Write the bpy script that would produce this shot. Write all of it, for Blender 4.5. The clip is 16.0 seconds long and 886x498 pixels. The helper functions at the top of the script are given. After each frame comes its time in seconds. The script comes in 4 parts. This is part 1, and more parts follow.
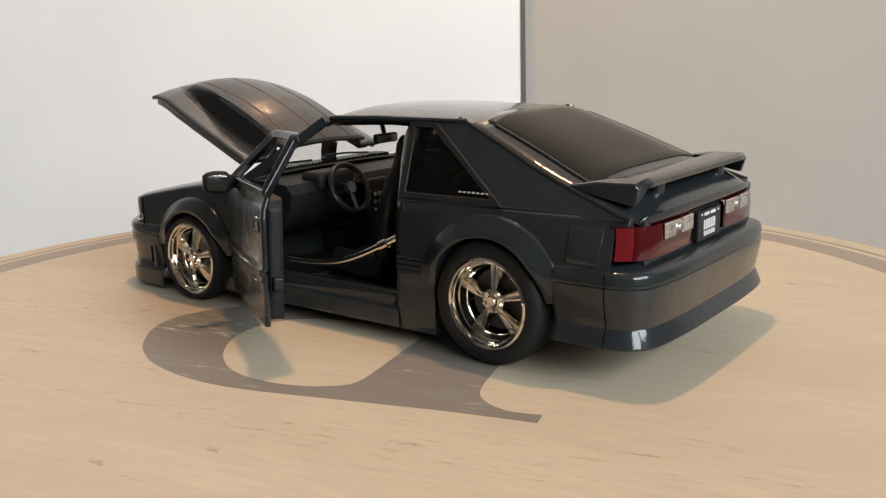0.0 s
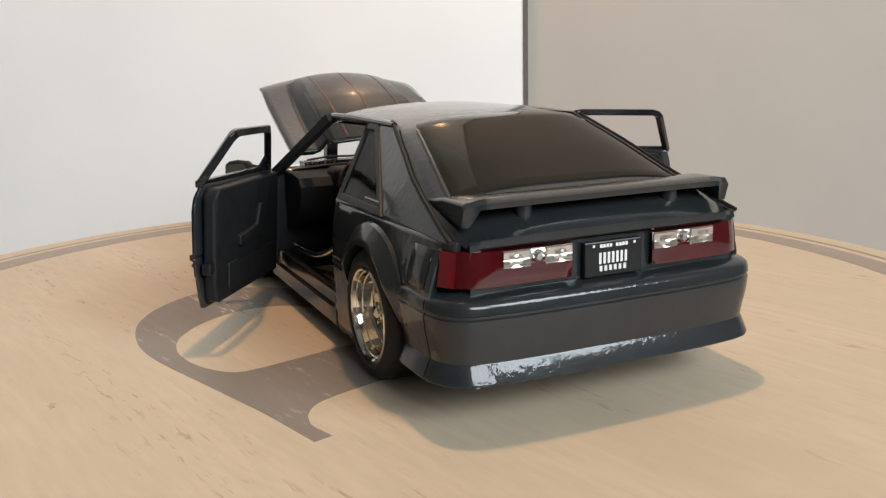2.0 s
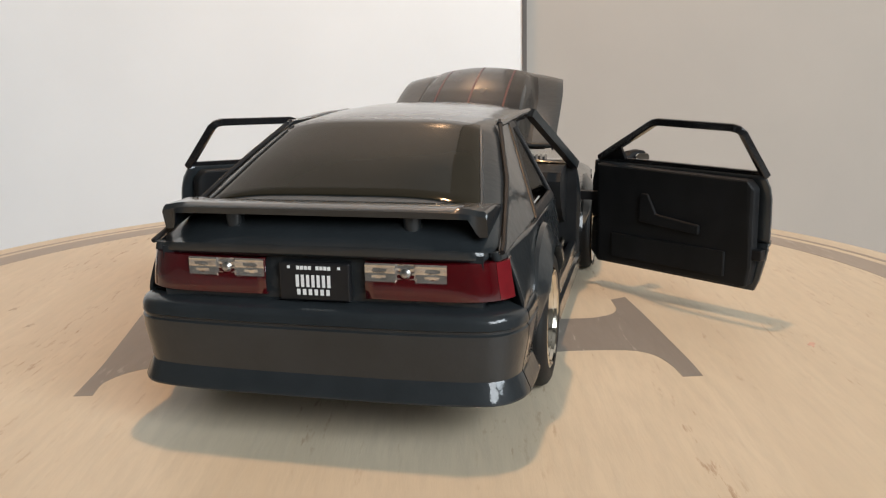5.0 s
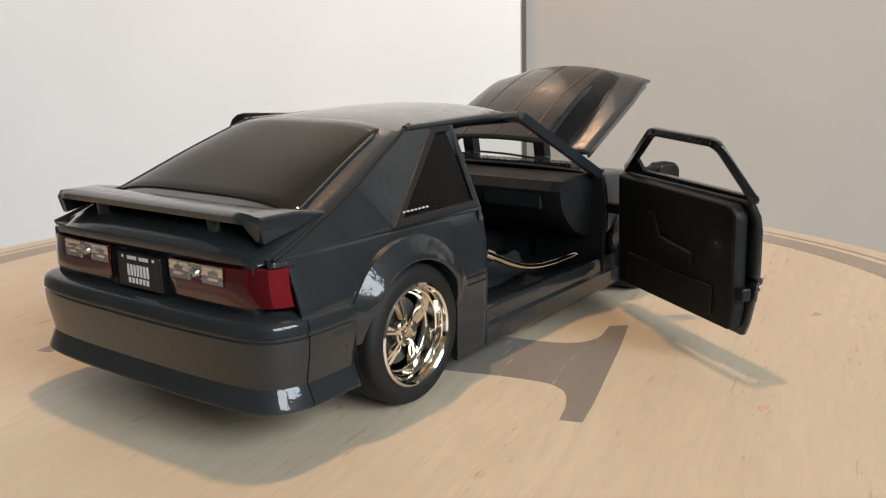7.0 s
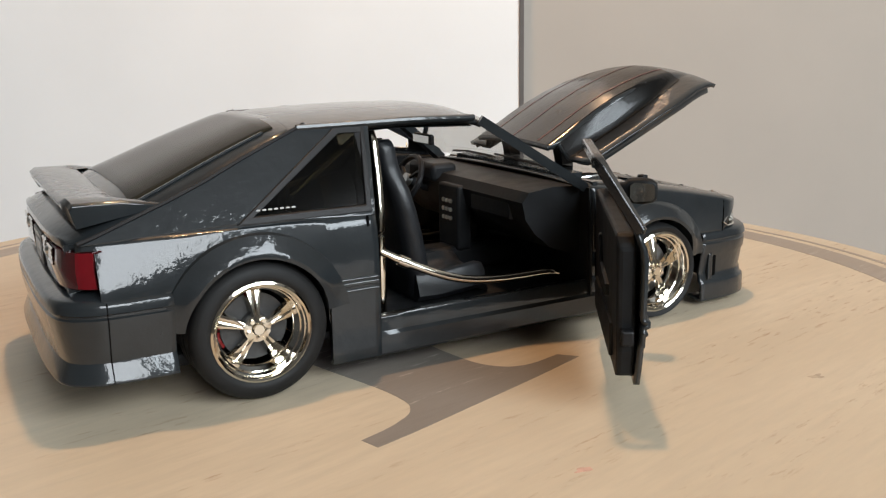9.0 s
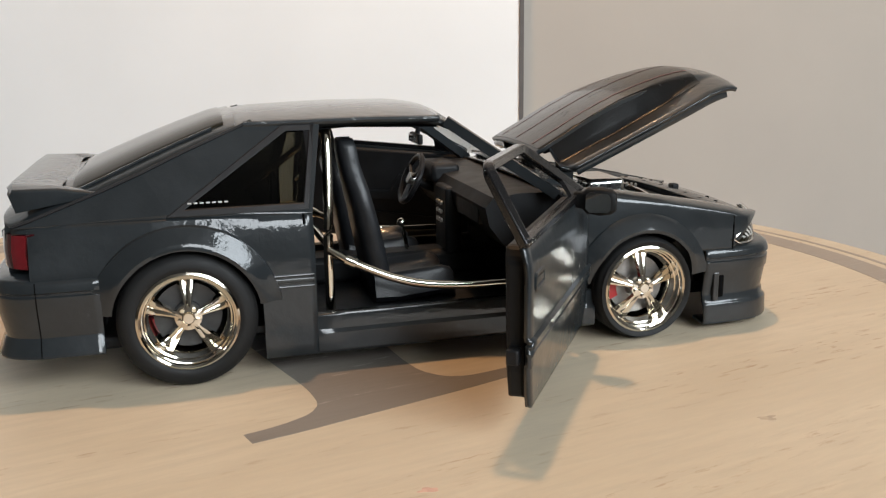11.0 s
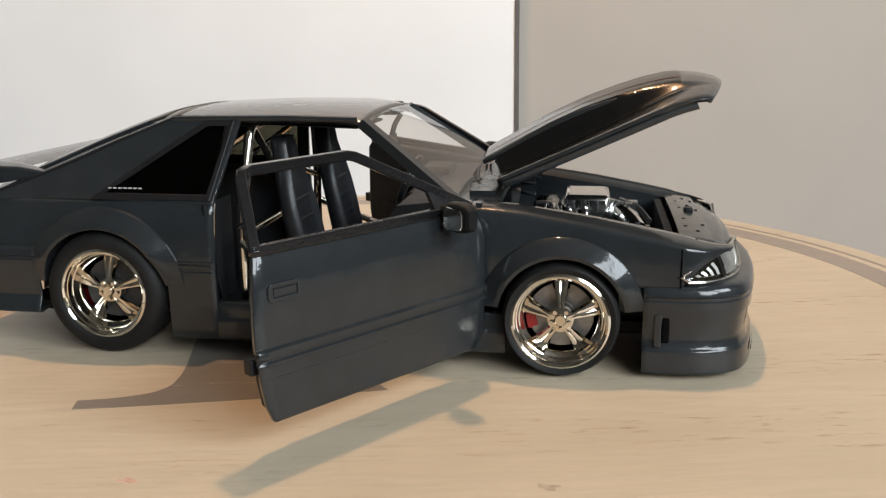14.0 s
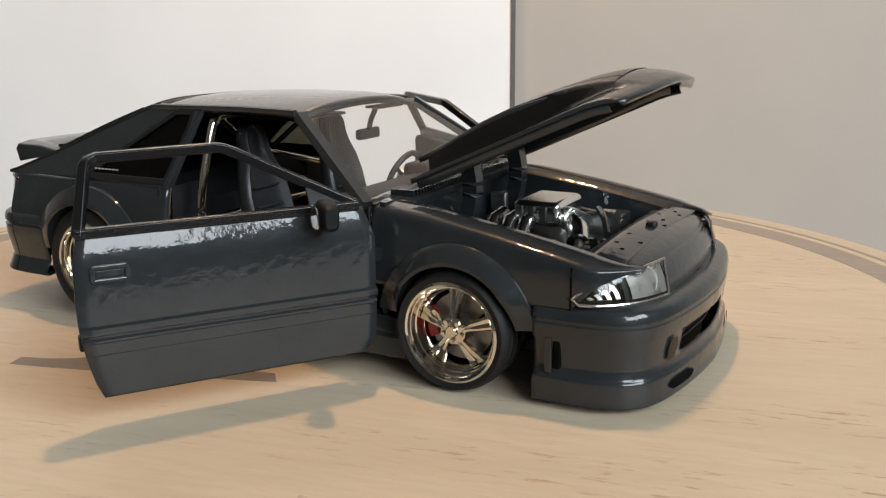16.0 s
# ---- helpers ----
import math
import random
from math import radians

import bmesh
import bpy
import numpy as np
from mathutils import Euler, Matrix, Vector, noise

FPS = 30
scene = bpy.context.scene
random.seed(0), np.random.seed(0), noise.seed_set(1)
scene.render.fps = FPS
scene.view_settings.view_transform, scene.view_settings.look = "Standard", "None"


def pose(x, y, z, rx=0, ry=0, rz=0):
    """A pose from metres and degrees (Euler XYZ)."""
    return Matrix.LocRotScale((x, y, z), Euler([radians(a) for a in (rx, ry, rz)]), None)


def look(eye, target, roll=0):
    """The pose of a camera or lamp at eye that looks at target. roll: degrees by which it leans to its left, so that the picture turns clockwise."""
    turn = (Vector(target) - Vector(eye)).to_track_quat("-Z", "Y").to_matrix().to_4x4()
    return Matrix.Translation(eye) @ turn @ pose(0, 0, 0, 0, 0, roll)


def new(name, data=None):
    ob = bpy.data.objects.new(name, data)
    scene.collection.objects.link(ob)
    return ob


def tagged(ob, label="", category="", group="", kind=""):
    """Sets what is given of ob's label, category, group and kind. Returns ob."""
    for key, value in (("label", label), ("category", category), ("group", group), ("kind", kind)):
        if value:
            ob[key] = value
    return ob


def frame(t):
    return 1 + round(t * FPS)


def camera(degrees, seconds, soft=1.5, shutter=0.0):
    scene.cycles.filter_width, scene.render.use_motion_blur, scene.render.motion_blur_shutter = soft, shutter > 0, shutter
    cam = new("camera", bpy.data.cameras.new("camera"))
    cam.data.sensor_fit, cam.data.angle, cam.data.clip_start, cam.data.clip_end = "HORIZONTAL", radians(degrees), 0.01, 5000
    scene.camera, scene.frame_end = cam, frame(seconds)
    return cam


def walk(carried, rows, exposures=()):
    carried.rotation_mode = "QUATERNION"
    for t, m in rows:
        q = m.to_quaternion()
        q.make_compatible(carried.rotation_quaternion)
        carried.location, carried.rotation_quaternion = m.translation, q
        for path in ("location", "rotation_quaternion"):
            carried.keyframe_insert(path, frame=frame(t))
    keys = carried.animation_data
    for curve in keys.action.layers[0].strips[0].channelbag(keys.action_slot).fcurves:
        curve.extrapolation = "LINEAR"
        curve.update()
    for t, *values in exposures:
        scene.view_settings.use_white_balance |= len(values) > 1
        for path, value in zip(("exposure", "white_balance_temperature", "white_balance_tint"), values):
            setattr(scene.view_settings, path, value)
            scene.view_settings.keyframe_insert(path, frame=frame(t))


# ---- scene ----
# camera on a stand, drifting by a fraction of a degree
cam = camera(52.52, 16.0, soft=1.25)
EYE = (0.01841, -0.25169, 0.07307)
DRIFT = [  # seconds, yaw, pitch, roll
    (0.0, -0.06, -12.61, 1.59),
    (0.5, 0.03, -12.63, 1.50),
    (1.0, 0.09, -12.56, 1.47),
    (1.5, 0.11, -12.58, 1.46),
    (2.0, 0.09, -12.64, 1.42),
    (2.5, 0.09, -12.65, 1.34),
    (3.0, 0.09, -12.59, 1.24),
    (3.5, 0.13, -12.63, 1.22),
    (4.0, 0.12, -12.65, 1.18),
    (4.5, 0.04, -12.71, 1.25),
    (7.0, -0.01, -12.82, 1.34),
    (7.5, -0.06, -12.95, 1.36),
    (8.0, -0.11, -12.97, 1.36),
    (8.5, -0.15, -12.96, 1.23),
    (9.0, -0.17, -12.96, 1.02),
    (11.5, -0.20, -13.08, 0.76),
    (12.0, -0.26, -13.04, 0.67),
    (12.5, -0.36, -13.09, 0.64),
    (13.0, -0.38, -13.25, 0.65),
    (13.5, -0.40, -13.20, 0.65),
    (14.0, -0.45, -13.10, 0.66),
    (14.5, -0.46, -13.12, 0.69),
    (15.0, -0.49, -13.19, 0.63),
    (15.5, -0.58, -13.37, 0.58),
    (16.0, -0.70, -13.53, 0.61),
]
walk(cam, [(t, pose(*EYE, 90 + pitch, roll, yaw)) for t, yaw, pitch, roll in DRIFT])

# turn of the table: seconds, degrees
SPIN = [
    (0.0, -3.13),
    (0.5, -9.77),
    (1.0, -13.64),
    (1.5, -23.40),
    (2.0, -30.31),
    (2.5, -37.37),
    (3.0, -44.27),
    (3.5, -47.16),
    (4.0, -53.10),
    (4.5, -61.29),
    (7.0, -91.93),
    (7.5, -97.56),
    (8.0, -100.43),
    (8.5, -107.58),
    (9.0, -115.72),
    (11.5, -134.71),
    (12.0, -141.20),
    (12.5, -143.03),
    (13.0, -146.23),
    (13.5, -152.58),
    (14.0, -155.25),
    (14.5, -160.37),
    (15.0, -167.54),
    (15.5, -170.34),
    (16.0, -174.51),
]
WOBBLE = pose(0, 0, 0, -0.232, 0, 0) @ pose(0, 0, 0, 0, -0.005, 0)
CAR = pose(0.00765, 0.01244, 0.0, 0, 0, 145.31)
RING_OUT, RING_IN = 0.1794, 0.1546
DISC = (0.0035, 0.0004)

# ---- world and light ----
world = bpy.data.worlds.new("world")
scene.world = world
world.use_nodes = True
wn = world.node_tree.nodes
sky = wn.new("ShaderNodeTexSky")
sky.sky_type, sky.sun_disc = "NISHITA", False
sky.sun_elevation, sky.sun_rotation = radians(35), radians(200)
wn["Background"].inputs["Strength"].default_value = 0.08
world.node_tree.links.new(sky.outputs["Color"], wn["Background"].inputs["Color"])


def area_lamp(name, m, size, size_y, watts, colour, shape="RECTANGLE"):
    lamp = bpy.data.lights.new(name, "AREA")
    lamp.shape, lamp.size, lamp.size_y, lamp.energy, lamp.color = shape, size, size_y, watts, colour
    ob = new(name, lamp)
    ob.matrix_world = m
    return ob


# the lamp that hangs over the turntable, and the daylight in the two windows behind the camera
area_lamp("lamp_light", look((0.015, 0.075, 0.60), (0.0, 0.03, 0.0)), 0.030, 0.030, 1.95, (1.0, 0.59, 0.31), "DISK")
area_lamp("window_light", look((1.26, -1.0, 0.96), (0.0, -0.05, 0.35)), 0.72, 0.80, 25.0, (0.85, 0.94, 1.0))
area_lamp("window_light", look((0.76, -1.56, 0.85), (0.10, 0.33, 0.50)), 0.68, 0.82, 22.0, (0.90, 0.96, 1.0))
scene.view_settings.exposure = 0.0


# ---- materials ----
def material(name, colour, rough=0.5, metal=0.0, coat=0.0, grain=0.0, grain_size=0.004, bump=0.0, bump_size=0.0008, spec=0.5):
    """A plain surface with a little variation of tone at two sizes and fine relief."""
    m = bpy.data.materials.new(name)
    m.use_nodes = True
    n, l = m.node_tree.nodes, m.node_tree.links
    b = n["Principled BSDF"]
    b.inputs["Base Color"].default_value = (*colour, 1)
    b.inputs["Roughness"].default_value = rough
    b.inputs["Metallic"].default_value = metal
    b.inputs["Coat Weight"].default_value = coat
    b.inputs["Coat Roughness"].default_value = 0.06
    b.inputs["Specular IOR Level"].default_value = spec
    co = n.new("ShaderNodeTexCoord")
    if grain:
        big, small = n.new("ShaderNodeTexNoise"), n.new("ShaderNodeTexNoise")
        big.inputs["Scale"].default_value, small.inputs["Scale"].default_value = 0.25 / grain_size, 1 / grain_size
        small.inputs["Detail"].default_value = 6
        mix = n.new("ShaderNodeMath")
        mix.operation = "ADD"
        ramp = n.new("ShaderNodeMapRange")
        ramp.inputs["From Min"].default_value, ramp.inputs["From Max"].default_value = 0.7, 1.3
        ramp.inputs["To Min"].default_value, ramp.inputs["To Max"].default_value = 1 - grain, 1 + grain
        mul = n.new("ShaderNodeMix")
        mul.data_type, mul.blend_type = "RGBA", "MULTIPLY"
        mul.inputs["Factor"].default_value = 1
        mul.inputs[6].default_value = (*colour, 1)
        for t in (big, small):
            l.new(co.outputs["Object"], t.inputs["Vector"])
        l.new(big.outputs["Fac"], mix.inputs[0])
        l.new(small.outputs["Fac"], mix.inputs[1])
        l.new(mix.outputs[0], ramp.inputs["Value"])
        l.new(ramp.outputs[0], mul.inputs[7])
        l.new(mul.outputs[2], b.inputs["Base Color"])
        rr = n.new("ShaderNodeMapRange")
        rr.inputs["To Min"].default_value, rr.inputs["To Max"].default_value = max(rough * 0.8, 0.02), min(rough * 1.25, 1)
        l.new(small.outputs["Fac"], rr.inputs["Value"])
        l.new(rr.outputs[0], b.inputs["Roughness"])
    if bump:
        t, bp = n.new("ShaderNodeTexNoise"), n.new("ShaderNodeBump")
        t.inputs["Scale"].default_value, t.inputs["Detail"].default_value = 1 / bump_size, 3
        bp.inputs["Strength"].default_value, bp.inputs["Distance"].default_value = bump, 0.0002
        l.new(co.outputs["Object"], t.inputs["Vector"])
        l.new(t.outputs["Fac"], bp.inputs["Height"])
        l.new(bp.outputs["Normal"], b.inputs["Normal"])
        l.new(bp.outputs["Normal"], b.inputs["Coat Normal"])
    return m


def glass(name, colour, gloss_edge=0.75, floor_gloss=0.05, rough=0.03):
    """A thin plastic pane: mostly clear, with a gloss on it."""
    m = bpy.data.materials.new(name)
    m.use_nodes = True
    n, l = m.node_tree.nodes, m.node_tree.links
    clear, gloss, fr, mix = n.new("ShaderNodeBsdfTransparent"), n.new("ShaderNodeBsdfGlossy"), n.new("ShaderNodeLayerWeight"), n.new("ShaderNodeMixShader")
    power, add = n.new("ShaderNodeMath"), n.new("ShaderNodeMath")
    power.operation, add.operation = "POWER", "MULTIPLY_ADD"
    power.inputs[1].default_value, add.inputs[1].default_value, add.inputs[2].default_value = 4.0, gloss_edge, floor_gloss
    clear.inputs["Color"].default_value = (*colour, 1)
    gloss.inputs["Roughness"].default_value = rough
    l.new(fr.outputs["Facing"], power.inputs[0])
    l.new(power.outputs[0], add.inputs[0])
    l.new(add.outputs[0], mix.inputs[0])
    l.new(clear.outputs[0], mix.inputs[1])
    l.new(gloss.outputs[0], mix.inputs[2])
    l.new(mix.outputs[0], n["Material Output"].inputs["Surface"])
    return m


PAINT = material("gunmetal_paint", (0.0190, 0.0222, 0.0244), 0.33, 0.0, 0.85, 0.12, 0.006, 0.42, 0.0021, 0.10)
PAINT.node_tree.nodes["Principled BSDF"].inputs["Coat Roughness"].default_value = 0.05
STRIPE = material("black_stripe_paint", (0.006, 0.006, 0.006), 0.25, 0, 0.3, 0.1, 0.005, 0.1, 0.0014, 0.2)
RED_LINE = material("red_stripe_paint", (0.065, 0.009, 0.007), 0.35)
TRIM = material("black_plastic_trim", (0.010, 0.010, 0.011), 0.42, 0, 0, 0.2, 0.003, 0.25, 0.0007, 0.3)
CABIN = material("black_cabin_plastic", (0.012, 0.0127, 0.0138), 0.5, 0, 0, 0.2, 0.004, 0.2, 0.001, 0.22)
CHASSIS = material("chassis_plastic", (0.010, 0.010, 0.011), 0.6, 0, 0, 0.2, 0.004, 0, 0.001, 0.25)
CHROME = material("chrome_plating", (0.74, 0.70, 0.62), 0.09, 1.0, 0, 0.03, 0.004, 0.06, 0.002)
SILVER = material("brushed_silver", (0.55, 0.55, 0.54), 0.32, 1.0, 0, 0.1, 0.002, 0.1)
RUBBER = material("tyre_rubber", (0.010, 0.010, 0.010), 0.6, 0, 0, 0.2, 0.003, 0.15, 0.0006, 0.3)
CALIPER = material("red_caliper", (0.30, 0.010, 0.014), 0.35, 0, 0.3)
ROTOR_DARK = material("dark_rotor", (0.05, 0.05, 0.05), 0.5, 0.4, 0, 0.25, 0.002)
ROTOR = material("brake_disc", (0.32, 0.31, 0.30), 0.4, 0.8, 0, 0.25, 0.002)
LENS_RED = material("red_lens", (0.060, 0.002, 0.004), 0.10, 0, 0.8, 0.15, 0.002)
LENS_BRIGHT = material("red_lens_edge", (0.14, 0.006, 0.010), 0.12, 0, 0.6, 0.1, 0.002)
LENS_CLEAR = material("clear_lens_foil", (0.62, 0.58, 0.53), 0.16, 0.85, 0.5, 0.15, 0.0015, 0.35, 0.0030)
# silver foil made whiter and less metallic: window reflection put into its colour
LAMP_SILVER = material("whitened_lamp_foil", (0.84, 0.84, 0.83), 0.32, 0.35, 0.4, 0.15, 0.0015, 0.35, 0.003)
HEAD_SILVER = material("lamp_housing_foil", (0.36, 0.36, 0.35), 0.28, 0.55, 0.3, 0.35, 0.003, 0.5, 0.004)
ENGINE_CHROME = material("engine_chrome", (0.78, 0.78, 0.77), 0.17, 1.0, 0, 0.05, 0.004, 0.1, 0.003)
WHEEL_SILVER = material("dull_silver", (0.20, 0.20, 0.20), 0.4, 0.8)
DARK_GLASS = material("smoked_glass", (0.017, 0.015, 0.010), 0.06, 0, 0.0, 0.05, 0.01, 0, 0.001, 0.10)
SIDE_GLASS = glass("tinted_side_glass", (0.24, 0.23, 0.19), 0.25, 0.03, 0.10)
CLEAR = glass("clear_glass", (0.90, 0.90, 0.88))
PLATE = material("plate_black", (0.010, 0.010, 0.011), 0.35)
WHITE = material("white_print", (0.75, 0.75, 0.73), 0.5)
GREY_PRINT = material("grey_print", (0.42, 0.42, 0.41), 0.5)
STAIN = material("pink_smudge", (0.50, 0.31, 0.24), 0.6, 0, 0, 0.3, 0.002)
SMUDGE = material("grey_smudge", (0.42, 0.34, 0.25), 0.6, 0, 0, 0.3, 0.002)
HOLE = material("black_opening", (0.003, 0.003, 0.003), 0.9, 0, 0, 0, 0.01, 0, 0.001, 0.05)
MIRROR = material("mirror_foil", (0.70, 0.69, 0.66), 0.10, 1.0)
SEAT = material("black_seat_vinyl", (0.012, 0.013, 0.015), 0.42, 0, 0.1, 0.15, 0.003, 0.3, 0.0009, 0.35)
ENGINE_BLACK = material("engine_black", (0.015, 0.015, 0.015), 0.35, 0, 0.2, 0.2, 0.002, 0.2)


def wood(name, tint, dark, wear=0.51):
    """Whitewashed boards: pale wash, long grain, brown cracks."""
    m = bpy.data.materials.new(name)
    m.use_nodes = True
    n, l = m.node_tree.nodes, m.node_tree.links
    b = n["Principled BSDF"]
    b.inputs["Roughness"].default_value = 0.5
    co, mp = n.new("ShaderNodeTexCoord"), n.new("ShaderNodeMapping")
    mp.inputs["Rotation"].default_value = (0, 0, radians(-158))
    l.new(co.outputs["Object"], mp.inputs["Vector"])

    def streak(sx, sy, detail, lo, hi, shift=0.0):
        s, t, r = n.new("ShaderNodeMapping"), n.new("ShaderNodeTexNoise"), n.new("ShaderNodeMapRange")
        s.inputs["Scale"].default_value, s.inputs["Location"].default_value = (sx, sy, 1), (shift, shift, 0)
        t.inputs["Scale"].default_value, t.inputs["Detail"].default_value, t.inputs["Roughness"].default_value = 1, detail, 0.62
        r.inputs["From Min"].default_value, r.inputs["From Max"].default_value = lo, hi
        l.new(mp.outputs[0], s.inputs["Vector"])
        l.new(s.outputs[0], t.inputs["Vector"])
        l.new(t.outputs["Fac"], r.inputs["Value"])
        return r.outputs[0]

    def blend(fac, a, c):
        x = n.new("ShaderNodeMix")
        x.data_type = "RGBA"
        l.new(fac, x.inputs["Factor"])
        for k, v in ((6, a), (7, c)):
            if isinstance(v, tuple):
                x.inputs[k].default_value = (*v, 1)
            else:
                l.new(v, x.inputs[k])
        return x.outputs[2]

    broad = streak(9, 40, 4, 0.35, 0.7)
    fine = streak(60, 420, 8, 0.40, 0.72, 3.0)
    crack = streak(120, 620, 5, 0.56, 0.66, 7.0)
    patch = streak(5.0, 75, 3, wear, wear + 0.11, 11.0)
    base = blend(broad, tuple(1.03 * v for v in tint), (0.90 * tint[0], 0.88 * tint[1], 0.85 * tint[2]))
    base = blend(fine, base, tuple(0.88 * v for v in tint))
    both = n.new("ShaderNodeMath")
    both.operation = "MULTIPLY"
    l.new(crack, both.inputs[0])
    l.new(patch, both.inputs[1])
    base = blend(both.outputs[0], base, dark)
    l.new(base, b.inputs["Base Color"])
    bp = n.new("ShaderNodeBump")
    bp.inputs["Strength"].default_value, bp.inputs["Distance"].default_value = 0.15, 0.0003
    l.new(fine, bp.inputs["Height"])
    l.new(bp.outputs["Normal"], b.inputs["Normal"])
    return m


WOOD = wood("whitewashed_wood", (0.535, 0.450, 0.332), (0.34, 0.24, 0.155))
LETTERING = wood("grey_stencil_paint", (0.215, 0.190, 0.165), (0.56, 0.52, 0.45), 0.49)
RING_PAINT = wood("worn_ring_paint", (0.30, 0.258, 0.215), (0.36, 0.31, 0.26))
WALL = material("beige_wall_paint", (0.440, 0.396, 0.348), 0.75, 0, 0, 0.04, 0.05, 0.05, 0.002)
# unseen walls and ceiling: the room's dimness is put into this darker colour
ROOM_WALL = material("unseen_wall_dimmed", (0.20, 0.185, 0.165), 0.8, 0, 0, 0.08, 0.1)
BOARD = material("white_gloss_board", (0.90, 0.905, 0.90), 0.30, 0, 1.0, 0.03, 0.08)
BOARD.node_tree.nodes["Principled BSDF"].inputs["Coat Roughness"].default_value = 0.18
BOARD.node_tree.nodes["Principled BSDF"].inputs["Coat IOR"].default_value = 1.75
BOARD_EDGE = material("dark_board_edge", (0.10, 0.09, 0.085), 0.6, 0, 0, 0.2, 0.01)
TABLE = material("table_top", (0.33, 0.30, 0.27), 0.5, 0, 0, 0.15, 0.03)
FRAME_WHITE = material("window_frame_paint", (0.75, 0.74, 0.71), 0.5, 0, 0, 0.05, 0.05)
FLOOR = material("floor_boards", (0.30, 0.22, 0.15), 0.5, 0, 0, 0.2, 0.1)
SHADE = material("lamp_shade_metal", (0.20, 0.19, 0.18), 0.4, 0.6, 0, 0.1, 0.02)


# ---- building helpers (millimetres inside a thing) ----
MM = 0.001


def part(name, bm, mat, parent, label="", smooth=True, solid=0.0, bevel=0.0, scale=MM):
    """Links a bmesh, in millimetres, as one mesh under a thing or a part."""
    bmesh.ops.recalc_face_normals(bm, faces=bm.faces)
    bm.transform(Matrix.Diagonal((scale, scale, scale, 1)))
    me = bpy.data.meshes.new(name)
    bm.to_mesh(me)
    bm.free()
    me.materials.append(mat)
    for p in me.polygons:
        p.use_smooth = smooth
    ob = new(name, me)
    if parent:
        ob.parent = parent
    if solid:
        s = ob.modifiers.new("thickness", "SOLIDIFY")
        s.thickness, s.offset = solid * scale, -1
    if bevel:
        s = ob.modifiers.new("edges", "BEVEL")
        s.width, s.segments, s.limit_method, s.angle_limit = bevel * scale, 2, "ANGLE", radians(35)
    if smooth:
        s = ob.modifiers.new("normals", "WEIGHTED_NORMAL")
        s.keep_sharp = True
        me.set_sharp_from_angle(angle=radians(38))
    if label:
        tagged(ob, label)
    return ob


def thing(name, label, category, group=""):
    ob = new(name)
    ob.empty_display_size = 0.01
    return tagged(ob, label, category, group)


def grid(rows, closed=False, caps=False, bm=None, skip=None):
    """A sheet through rows of points; closed joins each row's end to its start."""
    bm = bm or bmesh.new()
    vs = [[bm.verts.new(p) for p in r] for r in rows]
    n = len(vs[0])
    for i, (a, b) in enumerate(zip(vs, vs[1:])):
        for j in range(n if closed else n - 1):
            k = (j + 1) % n
            if skip and skip(rows[i][j], rows[i + 1][k]):
                continue
            try:
                bm.faces.new((a[j], a[k], b[k], b[j]))
            except ValueError:
                pass
    if caps:
        bm.faces.new(vs[0])
        bm.faces.new(vs[-1])
    return bm


def box(x0, x1, y0, y1, z0, z1, bm=None, m=None):
    bm = bm or bmesh.new()
    v = [Vector((x, y, z)) for x in (x0, x1) for y in (y0, y1) for z in (z0, z1)]
    if m:
        v = [m @ p for p in v]
    v = [bm.verts.new(p) for p in v]
    for f in ((0, 1, 3, 2), (4, 6, 7, 5), (0, 4, 5, 1), (2, 3, 7, 6), (0, 2, 6, 4), (1, 5, 7, 3)):
        bm.faces.new([v[i] for i in f])
    return bm


def tube(points, r, n=10, bm=None, square=False):
    """A bar of round or square section along a line of points."""
    pts = [Vector(p) for p in points]
    rows = []
    up = Vector((0, 0, 1))
    for i, p in enumerate(pts):
        d = ((pts[min(i + 1, len(pts) - 1)] - p).normalized() + (p - pts[max(i - 1, 0)]).normalized()).normalized()
        side = d.cross(up)
        if side.length < 0.05:
            side = d.cross(Vector((0, 1, 0)))
        side.normalize()
        other = side.cross(d).normalized()
        if square:
            rows.append([p + r * (a * side + b * other) for a, b in ((1, 1), (-1, 1), (-1, -1), (1, -1))])
        else:
            rows.append([p + r * (math.cos(2 * math.pi * k / n) * side + math.sin(2 * math.pi * k / n) * other) for k in range(n)])
    return grid(rows, True, True, bm)


def smooth_line(pts, n=6):
    """Catmull-Rom line through the points."""
    p = [Vector(q) for q in pts]
    p = [2 * p[0] - p[1]] + p + [2 * p[-1] - p[-2]]
    out = []
    for i in range(1, len(p) - 2):
        for k in range(n):
            t = k / n
            a, b, c, d = p[i - 1:i + 3]
            out.append(0.5 * (2 * b + (c - a) * t + (2 * a - 5 * b + 4 * c - d) * t * t + (3 * b - a - 3 * c + d) * t ** 3))
    return out + [p[-2]]


def round_loop(pts, n=3):
    """A closed section with rounded corners."""
    p = [Vector(q) for q in pts]
    out = []
    for i in range(len(p)):
        a, b, c, d = p[i - 1], p[i], p[(i + 1) % len(p)], p[(i + 2) % len(p)]
        for k in range(n):
            t = k / n
            out.append(0.5 * (2 * b + (c - a) * t + (2 * a - 5 * b + 4 * c - d) * t * t + (3 * b - a - 3 * c + d) * t ** 3))
    return out


